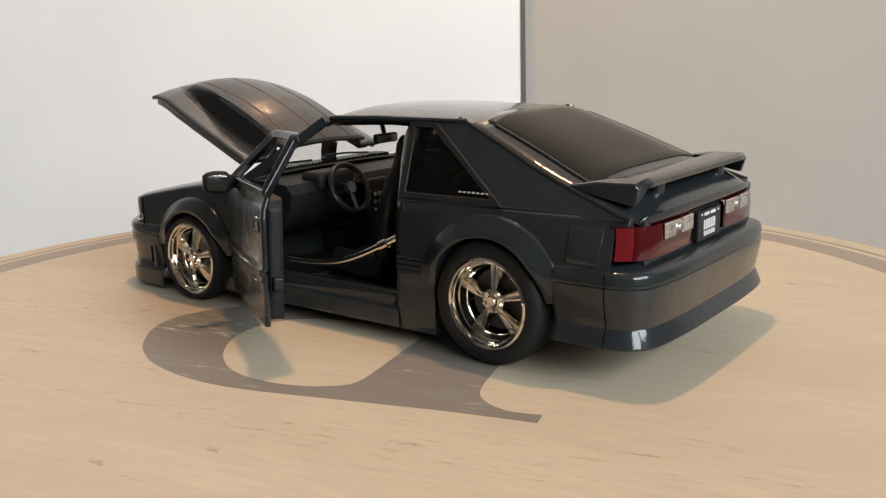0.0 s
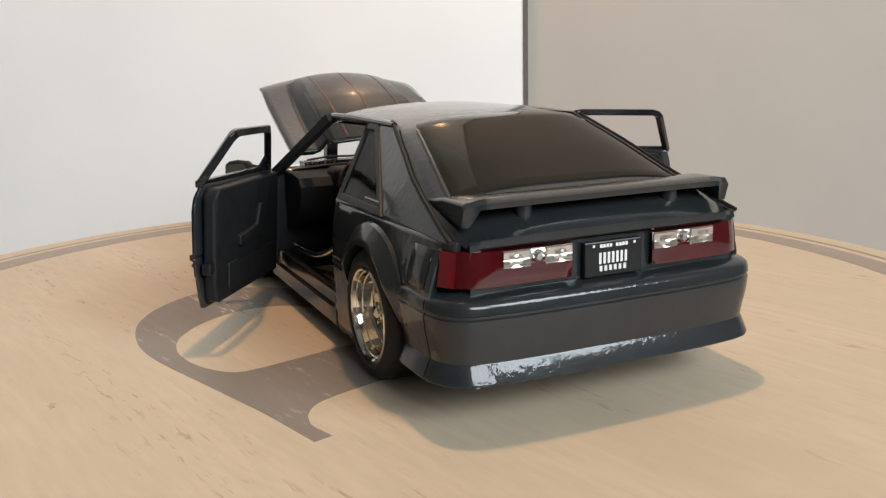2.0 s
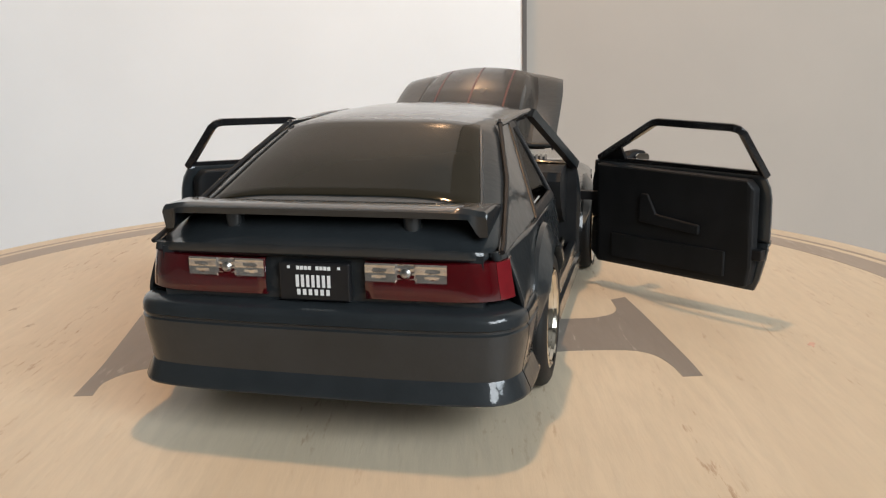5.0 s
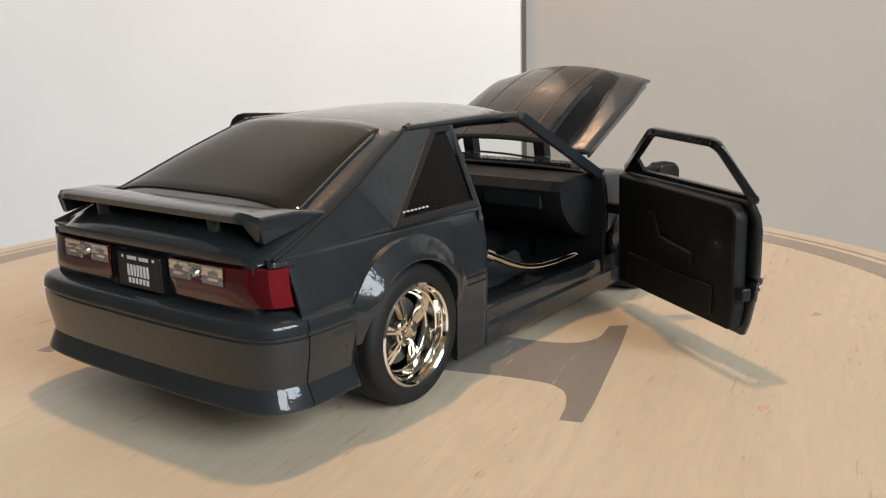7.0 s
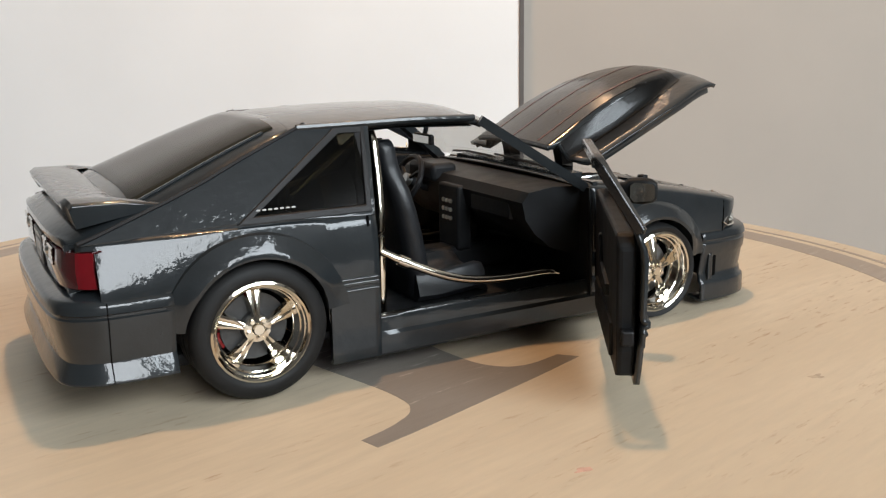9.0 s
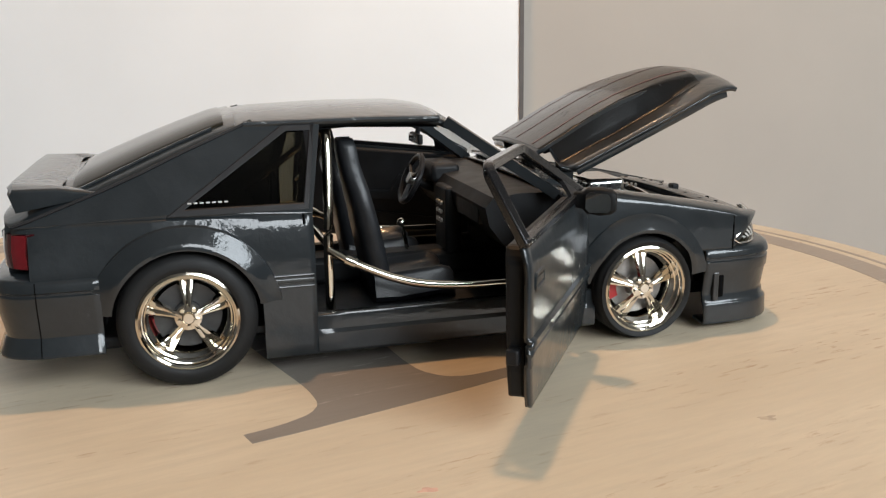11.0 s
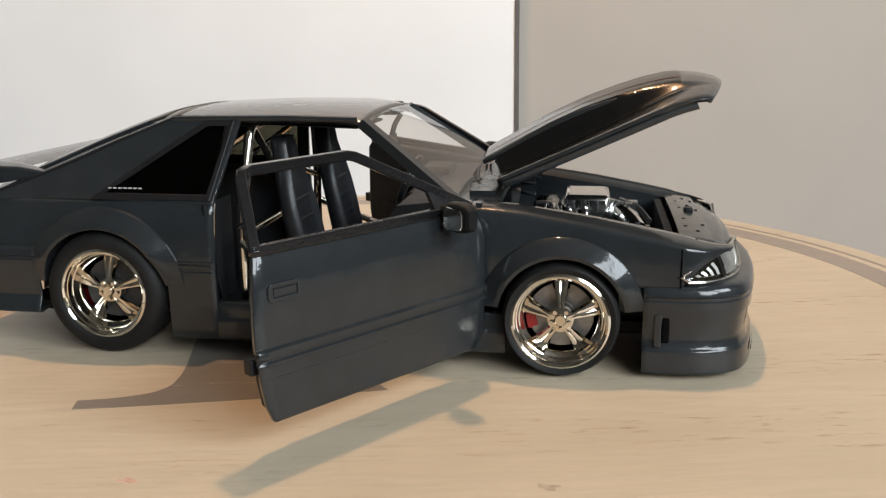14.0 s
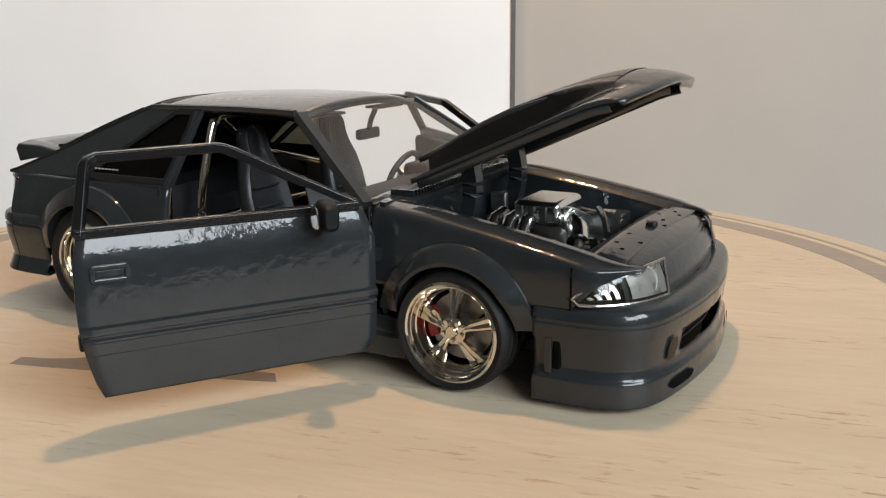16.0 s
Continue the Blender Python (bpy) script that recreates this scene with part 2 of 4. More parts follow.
def lathe(profile, n=48, axis="y", bm=None):
    """Turns (radius, offset) pairs about the y axis (or z)."""
    rows = []
    for k in range(n + 1):
        a = 2 * math.pi * k / n
        if axis == "y":
            rows.append([(r * math.cos(a), o, r * math.sin(a)) for r, o in profile])
        else:
            rows.append([(r * math.cos(a), r * math.sin(a), o) for r, o in profile])
    bm = grid(rows, bm=bm)
    bmesh.ops.remove_doubles(bm, verts=bm.verts, dist=1e-4)
    return bm


def slab(outline, depth, to3d, holes=()):
    """A plate with holes: outlines in 2D, laid into space by to3d(u, v, w), from w = 0 to depth."""
    bm = bmesh.new()
    loops = []
    for line in (outline, *holes):
        vs = [bm.verts.new((u, v, 0)) for u, v in line]
        loops.append((vs, [bm.edges.new((vs[i], vs[(i + 1) % len(vs)])) for i in range(len(vs))]))
    bmesh.ops.triangle_fill(bm, edges=[e for _, es in loops for e in es], use_beauty=True)
    if depth:
        r = bmesh.ops.extrude_face_region(bm, geom=list(bm.faces))
        for v in r["geom"]:
            if isinstance(v, bmesh.types.BMVert):
                v.co.z = depth
    for v in bm.verts:
        v.co = to3d(*v.co)
    return bm


def lerp(x, table):
    """Straight-line reading of a small table of (x, y)."""
    if x <= table[0][0]:
        return table[0][1]
    for (a, b), (c, d) in zip(table, table[1:]):
        if x <= c:
            return b + (d - b) * (x - a) / (c - a)
    return table[-1][1]


# ---- the room ----
def structure(name, bm, mat, label, bevel=0.0):
    ob = part(name, bm, mat, None, label, smooth=False, bevel=bevel, scale=1.0)
    return tagged(ob, kind="structure")


BOARD_Y, WALL_Y, DESK_Z = 0.330, 0.372, -0.110
ROOM_X0, ROOM_X1, ROOM_Y0, ROOM_Z1, ROOM_Z0 = -1.5, 1.3, -1.6, 1.75, -0.80
structure("wall_north", box(ROOM_X0, ROOM_X1, WALL_Y, WALL_Y + 0.1, ROOM_Z0, ROOM_Z1), WALL, "beige painted wall behind the white board")
# side walls and ceiling are added out of view, dimmed by their colour
structure("wall_west", box(ROOM_X0 - 0.1, ROOM_X0, ROOM_Y0, WALL_Y, ROOM_Z0, ROOM_Z1), ROOM_WALL, "plain unseen wall, coloured dim")
WIN2 = (0.38, 1.14, 0.40, 1.30)
south = slab([(ROOM_X0, ROOM_Z0), (ROOM_X1, ROOM_Z0), (ROOM_X1, ROOM_Z1), (ROOM_X0, ROOM_Z1)], 0.1, lambda u, v, w: (u, ROOM_Y0 - w, v),
             [[(WIN2[0], WIN2[2]), (WIN2[1], WIN2[2]), (WIN2[1], WIN2[3]), (WIN2[0], WIN2[3])]])
structure("wall_south", south, ROOM_WALL, "plain unseen wall with a window opening, coloured dim")
WIN = (-1.40, -0.60, 0.52, 1.40)
east = slab([(ROOM_Y0, ROOM_Z0), (WALL_Y, ROOM_Z0), (WALL_Y, ROOM_Z1), (ROOM_Y0, ROOM_Z1)], 0.1, lambda u, v, w: (ROOM_X1 + w, u, v),
            [[(WIN[0], WIN[2]), (WIN[1], WIN[2]), (WIN[1], WIN[3]), (WIN[0], WIN[3])]])
structure("wall_east", east, ROOM_WALL, "plain unseen wall with a window opening, coloured dim")
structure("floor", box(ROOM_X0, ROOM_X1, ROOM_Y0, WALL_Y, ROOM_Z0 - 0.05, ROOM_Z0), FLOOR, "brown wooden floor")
structure("ceiling", box(ROOM_X0, ROOM_X1, ROOM_Y0, WALL_Y, ROOM_Z1, ROOM_Z1 + 0.05), ROOM_WALL, "plain unseen ceiling, coloured dim")
win = tagged(new("window_1"), "white framed window with clear panes", "window", kind="structure")
for name, b in (("window_frame", (WIN[0], WIN[0] + 0.04, WIN[2], WIN[3])), ("window_frame", (WIN[1] - 0.04, WIN[1], WIN[2], WIN[3])),
                ("window_frame", (WIN[0] + 0.04, WIN[1] - 0.04, WIN[2], WIN[2] + 0.04)), ("window_frame", (WIN[0] + 0.04, WIN[1] - 0.04, WIN[3] - 0.04, WIN[3])),
                ("window_bar", (-1.02, -0.98, WIN[2] + 0.04, WIN[3] - 0.04))):
    part(name, box(ROOM_X1 + 0.03, ROOM_X1 + 0.08, b[0], b[1], b[2], b[3]), FRAME_WHITE, win, smooth=False, scale=1.0)
win2 = tagged(new("window_2"), "white framed window with clear panes", "window", kind="structure")
for name, b in (("window_frame", (WIN2[0], WIN2[0] + 0.04, WIN2[2], WIN2[3])), ("window_frame", (WIN2[1] - 0.04, WIN2[1], WIN2[2], WIN2[3])),
                ("window_frame", (WIN2[0] + 0.04, WIN2[1] - 0.04, WIN2[2], WIN2[2] + 0.04)), ("window_frame", (WIN2[0] + 0.04, WIN2[1] - 0.04, WIN2[3] - 0.04, WIN2[3]))):
    part(name, box(b[0], b[1], ROOM_Y0 - 0.08, ROOM_Y0 - 0.03, b[2], b[3]), FRAME_WHITE, win2, smooth=False, scale=1.0)
structure("table_top", box(-0.75, 0.75, -0.55, WALL_Y - 0.004, DESK_Z - 0.03, DESK_Z), TABLE, "plain brown table top under the turntable", 0.004)

board = thing("white_board", "glossy white board standing against the wall", "board")
EDGE_X = 0.0711
part("panel", box(-0.62, EDGE_X - 0.0028, BOARD_Y, BOARD_Y + 0.018, DESK_Z, 0.62), BOARD, board, smooth=False, scale=1.0)
part("edge_strip", box(EDGE_X - 0.0028, EDGE_X, BOARD_Y - 0.001, BOARD_Y + 0.019, DESK_Z, 0.62), BOARD_EDGE, board, "dark edge strip", smooth=False, scale=1.0)

lamp = thing("pendant_lamp", "small grey metal pendant lamp hanging from ceiling", "lamp")
part("shade", lathe([(0.012, 0.70), (0.03, 0.69), (0.058, 0.615), (0.06, 0.612), (0.056, 0.614), (0.028, 0.685), (0.010, 0.695)], 40, "z"), SHADE, lamp, scale=1.0)
part("cord", tube([(0, 0, 0.698), (0, 0, ROOM_Z1 - 0.002)], 0.003, 8), SHADE, lamp, scale=1.0)
lamp.location = (0.015, 0.075, 0)

# ---- the turntable ----
table = thing("turntable", "round whitewashed wooden turntable with grey painted letter", "turntable")
R1 = RING_OUT * 1000
top = part("top", lathe([(0, 0), (R1 - 2.0, 0), (R1 - 0.6, -0.5), (R1, -2), (R1, -18), (R1 - 1, -20), (0, -20)], 160, "z"), WOOD, table)
part("base", lathe([(0, -20.2), (60, -20.2), (62, -22), (62, -107), (0, -107)], 64, "z"), TABLE, table)


def ring(r0, r1, z):
    return lathe([(r0, -0.02), (r0, z), (r1, z), (r1, -0.02)], 200, "z")


RI = RING_IN * 1000
inner_ring = part("painted_ring", ring(RI, RI + 10.5, 0.05), RING_PAINT, table, "grey painted ring", smooth=False)
outer_ring = part("painted_ring", ring(RI + 13.6, RI + 15.4, 0.05), RING_PAINT, table, "thin grey painted ring", smooth=False)
for ob in (top, inner_ring, outer_ring):
    ob.location = (*DISC, 0)

LETTER = [(-80.3, 57.2), (-81.5, 61.2), (-75.8, 62.8), (-64, 66.0), (-52, 70.2), (-40, 74.3), (-27, 78.9), (-20, 81.2), (-13, 83.1), (-4.8, 84.4), (6, 84.3), (17, 82.4), (28, 77.2), (37, 69.2),
          (42, 62), (43.6, 55), (42.3, 48), (38.6, 40.4), (31, 32), (20, 24), (4, 17), (-17, 11), (-8.2, -25), (-6.6, -37), (-4.5, -45.4), (-0.2, -50.4), (5.5, -51.6), (14.8, -49.2), (18.4, -53.1),
          (3.2, -58.4), (-18.8, -65.2), (-34.6, -70.2), (-44.0, -72.6), (-45.4, -68.2), (-38.4, -66.0), (-31.6, -62.2), (-29.2, -57.5), (-30.2, -50.3), (-32, -43.4), (-36.5, -30), (-57.0, 39.5),
          (-60.3, 49.6), (-62.5, 54.2), (-64.6, 56.6), (-68.6, 58.8), (-73.7, 59.6)]
COUNTER = [(-28.4, 31.1), (-29.8, 39.4), (-33.4, 52), (-36.2, 63), (-35.6, 67.4), (-29.3, 72.3), (-22.9, 74.9), (-15, 76.3), (-8.4, 75.8), (-2, 74), (5.5, 69.1), (11.1, 63.3), (15.2, 56.3), (16.6, 49.4), (15.6, 41),
           (9, 34.5), (-4, 29.5), (-20, 27.2)]


def soft(loop, n=4):
    pts = [Vector((*p, 0)) for p in loop]
    out = []
    for i in range(len(pts)):
        a, b, c = pts[i - 1], pts[i], pts[(i + 1) % len(pts)]
        sharp = (b - a).angle(c - b) > radians(60)
        if sharp:
            out.append((b.x, b.y))
        else:
            for t in (0.25, 0.5, 0.75):
                p = (1 - t) ** 2 * (a + b) / 2 + 2 * t * (1 - t) * b + t * t * (b + c) / 2
                out.append((p.x, p.y))
    return out


letter = slab(soft(LETTER), 0.05, lambda u, v, w: (u, v, w), [soft(COUNTER)])
letter.transform(Matrix.Diagonal((1000, 1000, 1000, 1)) @ CAR @ Matrix.Diagonal((0.001, 0.001, 0.001, 1)))
part("painted_letter", letter, LETTERING, table, "grey stencilled serif letter with worn paint", smooth=False)



def smudge(u, v, r, mat, name, seed):
    """A faint irregular mark, longer than wide."""
    rnd = random.Random(seed)
    wave = [(rnd.uniform(0.05, 0.22), rnd.uniform(0, 6.3)) for _ in range(4)]
    pts = []
    for k in range(36):
        a = 2 * math.pi * k / 36
        q = r * (0.8 + sum(h * math.sin((i + 2) * a + ph) for i, (h, ph) in enumerate(wave)))
        pts.append((u + q * math.cos(a), v + 0.45 * q * math.sin(a)))
    bm = slab(pts, 0.03, lambda a, b, w: (a, b, w))
    bm.transform(Matrix.Diagonal((1000, 1000, 1000, 1)) @ CAR @ Matrix.Diagonal((0.001, 0.001, 0.001, 1)))
    part(name, bm, mat, table, "small stain on the wood", smooth=False)


smudge(-17, -99.4, 2.2, STAIN, "stain", 3)
smudge(54.6, -91, 2.6, SMUDGE, "stain", 5)
smudge(-24, 121.6, 2.4, SMUDGE, "stain", 7)
smudge(-37.5, 106, 2.2, SMUDGE, "stain", 9)

# ---- the car ----
car = thing("model_car", "dark gunmetal diecast model coupe, doors and hood open", "toy car")


def side_y(x, z):
    """Half-width of the body's side."""
    y = 38.3 - max(0, z - 26) ** 2 * 0.0135 - max(0, 12 - z) * 0.03
    y -= max(0, x - 80) ** 2 * 0.06 + max(0, -84 - x) * 0.25 + tail_in(x) * min(1, max(0, z - 27) / 8)
    return y


def tail_in(x):
    """The body draws in towards the tail."""
    return max(0, -60 - x) * 0.075


def rail_y(z, x=0):
    """Half-width of the cabin's leaning sides."""
    return 36.85 - (z - 37) * 0.575 - tail_in(x)


REAR_AXLE, FRONT_AXLE = (-54.2, 15.0), (54.4, 13.0)
REAR_ARCH, FRONT_ARCH = 16.2, 14.6


def arch_low(x, axle, r, low):
    d = abs(x - axle[0])
    return max(low, axle[1] + math.sqrt(r * r - d * d)) if d < r else low


def side_sheet(xs, low, high, s, rows=12, shoulder=False):
    out = []
    for x in xs:
        a, b = low(x), high(x)
        col = [(x, s * side_y(x, a + (b - a) * k / rows), a + (b - a) * k / rows) for k in range(rows + 1)]
        if shoulder:
            y, w = side_y(x, b), shoulder(x)
            for k in range(1, 6):
                t = k / 5 * math.pi / 2
                col.append((x, s * (y - (y - w) * (1 - math.cos(t))), b + 1.7 * min(1, max(0.12, (92.5 - x) / 10)) * math.sin(t)))
        out.append(col)
    return grid(out)


def spread(a, b, n, extra=()):
    return sorted({a + (b - a) * k / n for k in range(n + 1)} | set(extra))


def arch_xs(axle, r):
    return [axle[0] + r * math.sin(radians(a)) for a in range(-90, 91, 6)] + [axle[0] - r - 0.02, axle[0] + r + 0.02]


FENDER_TOP = [(33, 36.6), (45, 35.6), (61, 33.2), (75, 30.6), (84, 28.7), (90, 28.5), (92.2, 28.4)]
for s, side in ((1, "l"), (-1, "r")):
    # quarter panel from the bumper to the door
    xs = [x for x in spread(-88, -26.2, 40, arch_xs(REAR_AXLE, REAR_ARCH) + [-84.81, -84.79]) if x >= -88]
    low = lambda x: arch_low(x, REAR_AXLE, REAR_ARCH, 4.2 if x > REAR_AXLE[0] else 35.3 if x < -84.8 else 24.6)
    q = part("quarter_panel", side_sheet(xs, low, lambda x: 37.0, s), PAINT, car, solid=1.6)
    # front fender
    xs = [x for x in spread(34, 91.4, 44, arch_xs(FRONT_AXLE, FRONT_ARCH))]
    flow = lambda x: max(arch_low(x, FRONT_AXLE, FRONT_ARCH, 20.6 if x > FRONT_AXLE[0] else 4.2), lerp(x, [(80, 20.6), (81.6, 22.9), (84.2, 25.4), (87.2, 27.2), (89.5, 28.0), (92.2, 28.2)]))
    part("fender", side_sheet(xs, flow, lambda x: lerp(x, FENDER_TOP), s, 12, lambda x: min(31.0, side_y(x, 28) - 3)), PAINT, car, solid=1.2)
    part("seam", tube([(79.8, s * (side_y(79.8, z) + 0.02), z) for z in (20.8, 23, 25, 27, 29.4)], 0.22, 6), HOLE, car, "dark panel gap")
    # rocker
    rk = grid([[(x, s * 35.0, 13.2), (x, s * 37.0, 13.2), (x, s * 37.4, 12.6), (x, s * 37.5, 9.6), (x, s * 38.3, 8.8), (x, s * 38.3, 4.8), (x, s * 37.6, 4.0), (x, s * 34, 4.0)] for x in spread(-26.2, 42, 10)])
    part("rocker_panel", rk, PAINT, car, solid=0.8)
    # sail panel with its window opening
    out = [(-87.6, 36.5), (-84.5, 37.6), (-69, 43.2), (-61.5, 46.2), (-53, 49.9), (-37.6, 56.2), (-22.2, 56.0), (-26.2, 36.5)]
    hole = [(-56.0, 38.0), (-30.6, 54.6), (-24.2, 54.6), (-27.4, 38.0)]
    part("sail_panel", slab(out, 1.4, lambda u, v, w: (u, s * (rail_y(v, u) - w), v), [hole]), PAINT, car, smooth=False, bevel=0.25)
    fr = [(-57.2, 37.4), (-31.0, 55.2), (-23.7, 55.2), (-26.9, 37.4)]
    hole2 = [(-53.2, 38.8), (-30.3, 53.8), (-25.0, 53.8), (-28.0, 38.8)]
    qw = part("quarter_window", slab(fr, 1.0, lambda u, v, w: (u, s * (rail_y(v) + 0.35 - w), v), [hole2]), TRIM, car, "black window surround", smooth=False, bevel=0.2)
    part("pane", slab(hole2, 0.5, lambda u, v, w: (u, s * (rail_y(v) - 0.25 - w), v)), SIDE_GLASS, qw, "smoked pane", smooth=False)
    badge = bmesh.new()
    for k in range(7):
        u = -52.6 + 1.28 * k
        vs = [badge.verts.new((p, s * (rail_y(v) + 0.42), v)) for p, v in ((u, 39.8), (u + 0.8, 39.8), (u + 0.8, 40.1), (u, 40.1))]
        badge.faces.new(vs)
    part("badge", badge, GREY_PRINT, qw, "small white badge bars", smooth=False, solid=0.1)
    # flares over the wheels
    for (ax, az), r, w in ((REAR_AXLE, REAR_ARCH, 4.6), (FRONT_AXLE, FRONT_ARCH, 4.0)):
        rows = []
        for k in range(0, 41):
            a = radians(8 + 164 * k / 40)
            fade = min(1, max(0, math.sin(a) - 0.1) * 2.0)
            col = []
            for rr, off in ((r + w, -0.5), (r + w * 0.93, 0.5), (r + w * 0.6, 1.4 * fade), (r + w * 0.25, 2.3 * fade), (r + 0.3, 2.7 * fade), (r - 0.5, 2.5 * fade), (r - 0.6, 0), (r - 0.4, -3)):
                x, z = ax + rr * math.cos(a), az + rr * math.sin(a)
                col.append((x, s * (side_y(ax, min(z, 31)) + off), z))
            rows.append(col)
        part("wheel_flare", grid(rows), PAINT, car)
    # wheel wells
    for (ax, az), r in ((REAR_AXLE, REAR_ARCH), (FRONT_AXLE, FRONT_ARCH)):
        rows = [[(ax + (r + 0.6) * math.cos(a), s * y, az + (r + 0.6) * math.sin(a)) for y in (37.5, 22)] for a in [math.pi * k / 20 for k in range(21)]]
        bm = grid(rows)
        part("wheel_well", bm, CHASSIS, car)
    # shoulder mouldings on the quarter panel
    for z, t in ((23.0, 0.5), (21.9, 0.9), (20.5, 0.5)):
        part("side_moulding", box(-37.2, -26.6, s * 38.0, s * 38.75, z - t / 2, z + t / 2), PAINT, car, smooth=False, bevel=0.2)
    # fuel door
    if s > 0:
        part("fuel_door", grid([[(x, side_y(x, z) + 0.4, z) for z in (27.2, 29.8, 32.4, 35.0)] for x in (-82.4, -79.8, -77.2, -74.7)]), PAINT, car, solid=0.8)
    # pillar and roof rail
    part("a_pillar", tube([(32.2, s * 36.6, 37.2), (7.6, s * 26.3, 54.7)], 1.2, 4, None, True), PAINT, car)
    part("roof_rail", tube([(6, s * 26.0, 55.3), (-10, s * 26.1, 55.7), (-39.5, s * 25.9, 55.4)], 0.8, 8), PAINT, car)
    part("b_pillar", tube([(-27.4, s * 35.4, 13.5), (-28.4, s * 35.0, 36), (-24.6, s * 25.8, 54.6)], 1.1, 4, None, True), TRIM, car)
    part("door_jamb", grid([[(-28.5, s * 37.4, z), (-28.5, s * 22, z)] for z in (12, 25, 36.5)]), CABIN, car, solid=0.6)
    part("fender_return", grid([[(33.9, s * (side_y(34, z) - 0.1), z), (33.9, s * 33, z)] for z in (5, 20, 28, 36)]), PAINT, car, solid=0.6)
    part("kick_panel", grid([[(33.4, s * 37.2, z), (33.4, s * 16, z)] for z in (11, 25, 37.0)]), CABIN, car, solid=0.6)
    part("hatch_gap", tube([(x, s * (rail_y(z, x) - 0.35), z + 0.15) for x, z in ((-87.6, 36.7), (-84.5, 37.6), (-69, 43.2), (-61.5, 46.2), (-53, 49.9), (-37.6, 56.0))], 0.5, 6), CHASSIS, car, "dark panel gap")

# roof
def roof_z(x, v):
    return lerp(x, [(-42, 56.9), (-36, 57.7), (-18, 58.4), (0, 58.2), (6, 57.6), (8.5, 56.6)]) - 2.6 * abs(v) ** 2.6


roof = grid([[(x, 26.0 * v, roof_z(x, v)) for v in [k / 12 for k in range(-12, 13)]] for x in (-42, -40, -36, -30, -22, -14, -6, 0, 4, 6.5, 8.5)])
part("roof", roof, PAINT, car, solid=1.4)

# hatch with its glass and rear deck
HATCH = [(-41.2, 57.2), (-46, 56.2), (-54, 53.4), (-62, 50.4), (-70, 47.1), (-75, 45.0), (-80, 43.2), (-85, 41.3), (-88.5, 40.0), (-90.6, 38.8), (-91.5, 37.8), (-91.5, 36.4), (-91.0, 35.5)]
EDGE = [(-92, 35.8), (-88, 36.5), (-84.5, 37.6), (-69, 43.2), (-61.5, 46.2), (-53, 49.9), (-37.4, 56.1)]


def hatch_z(x, v):
    zc, ze = lerp(-x, [(-a, b) for a, b in HATCH]), min(lerp(x, EDGE), lerp(-x, [(-a, b) for a, b in HATCH]) - 0.6)
    return zc + (ze - zc) * abs(v) ** 4


def hatch_w(x):
    return rail_y(max(lerp(x, EDGE), 36.6), x) - 0.7 - max(0, -83 - x) * 0.3


rows = []
for x, z in HATCH:
    rows.append([(x + (2.2 * abs(v) ** 4 if x < -85 else 0), hatch_w(x) * v, hatch_z(x, v) if x > -90.9 else z - 0.8 * abs(v) ** 4) for v in [k / 12 for k in range(-12, 13)]])
part("hatch", grid(rows), PAINT, car, solid=1.2)
rows = []
for k in range(13):
    x = -43.6 - (76.2 - 43.6) * k / 12
    w = 22.2 + 6.3 * k / 12
    rows.append([(x, w * v, hatch_z(x, w * v / hatch_w(x)) + 0.35) for v in [j / 12 for j in range(-12, 13)]])
rg = part("rear_window", grid(rows), DARK_GLASS, car, "dark smoked rear window", solid=0.6)
seal = []
for k in range(13):
    x = -43.6 - (76.2 - 43.6) * k / 12
    seal.append((x, 22.4 + 6.3 * k / 12))
for s in (1, -1):
    part("seal", tube([(x, s * y, hatch_z(x, y / hatch_w(x)) + 0.2) for x, y in seal[1:]], 0.42, 6), PAINT, rg)

# spoiler
def wing(y):
    a = abs(y)
    if a < 26:
        return [(-78.5, 43.6), (-82.0, 44.6), (-88.2, 44.8), (-89.4, 44.1), (-89.0, 42.9), (-83, 42.6)]
    t = min(1, (a - 26) / 4.6)
    e, leg = t * t, max(0, min(1, (a - 28.6) / 1.6))
    drop = 2.8 * max(0, a - 31.4)
    return [(-78.5 + 8.5 * t, 43.6 - 0.9 * e - drop * 0.3), (-81.5 + 3.0 * t, 44.5 - 0.4 * e - drop * 0.5), (-88.0 + 0.6 * t, 44.8 - 0.6 * e - drop * 0.5), (-89.2 + 1.2 * t, 44.0 - 0.8 * e - drop * 0.3),
            (-88.8 + 1.8 * leg, 42.8 - 3.5 * leg), (-83 + 9.5 * leg + 3 * t * (1 - leg), 42.6 - 0.9 * leg)]


STATIONS = [18, 26, 27.4, 28.6, 29.2, 29.8, 30.4, 31.2, 31.6, 31.9]
sp = part("spoiler", grid([[(x, y, z) for x, z in wing(y)] for y in [-v for v in reversed(STATIONS)] + [0] + STATIONS], True, True), PAINT, car, "rear wing on two posts")
for y in (17.7, -17.6):
    part("post", tube([(-85.4, y, 39.0), (-85.8, y, 43.6)], 1.8, 14), PAINT, sp)

# tail panel, lamps and plate
part("tail_panel", box(-89.6, -86.0, -31.5, 31.5, 25.8, 36.4), PAINT, car, smooth=False)
TAIL = [(-90.9, 9.8), (-91.0, 18), (-90.9, 25.2), (-90.4, 29.6), (-89.4, 32.4), (-87.6, 34.9), (-85.0, 36.6)]


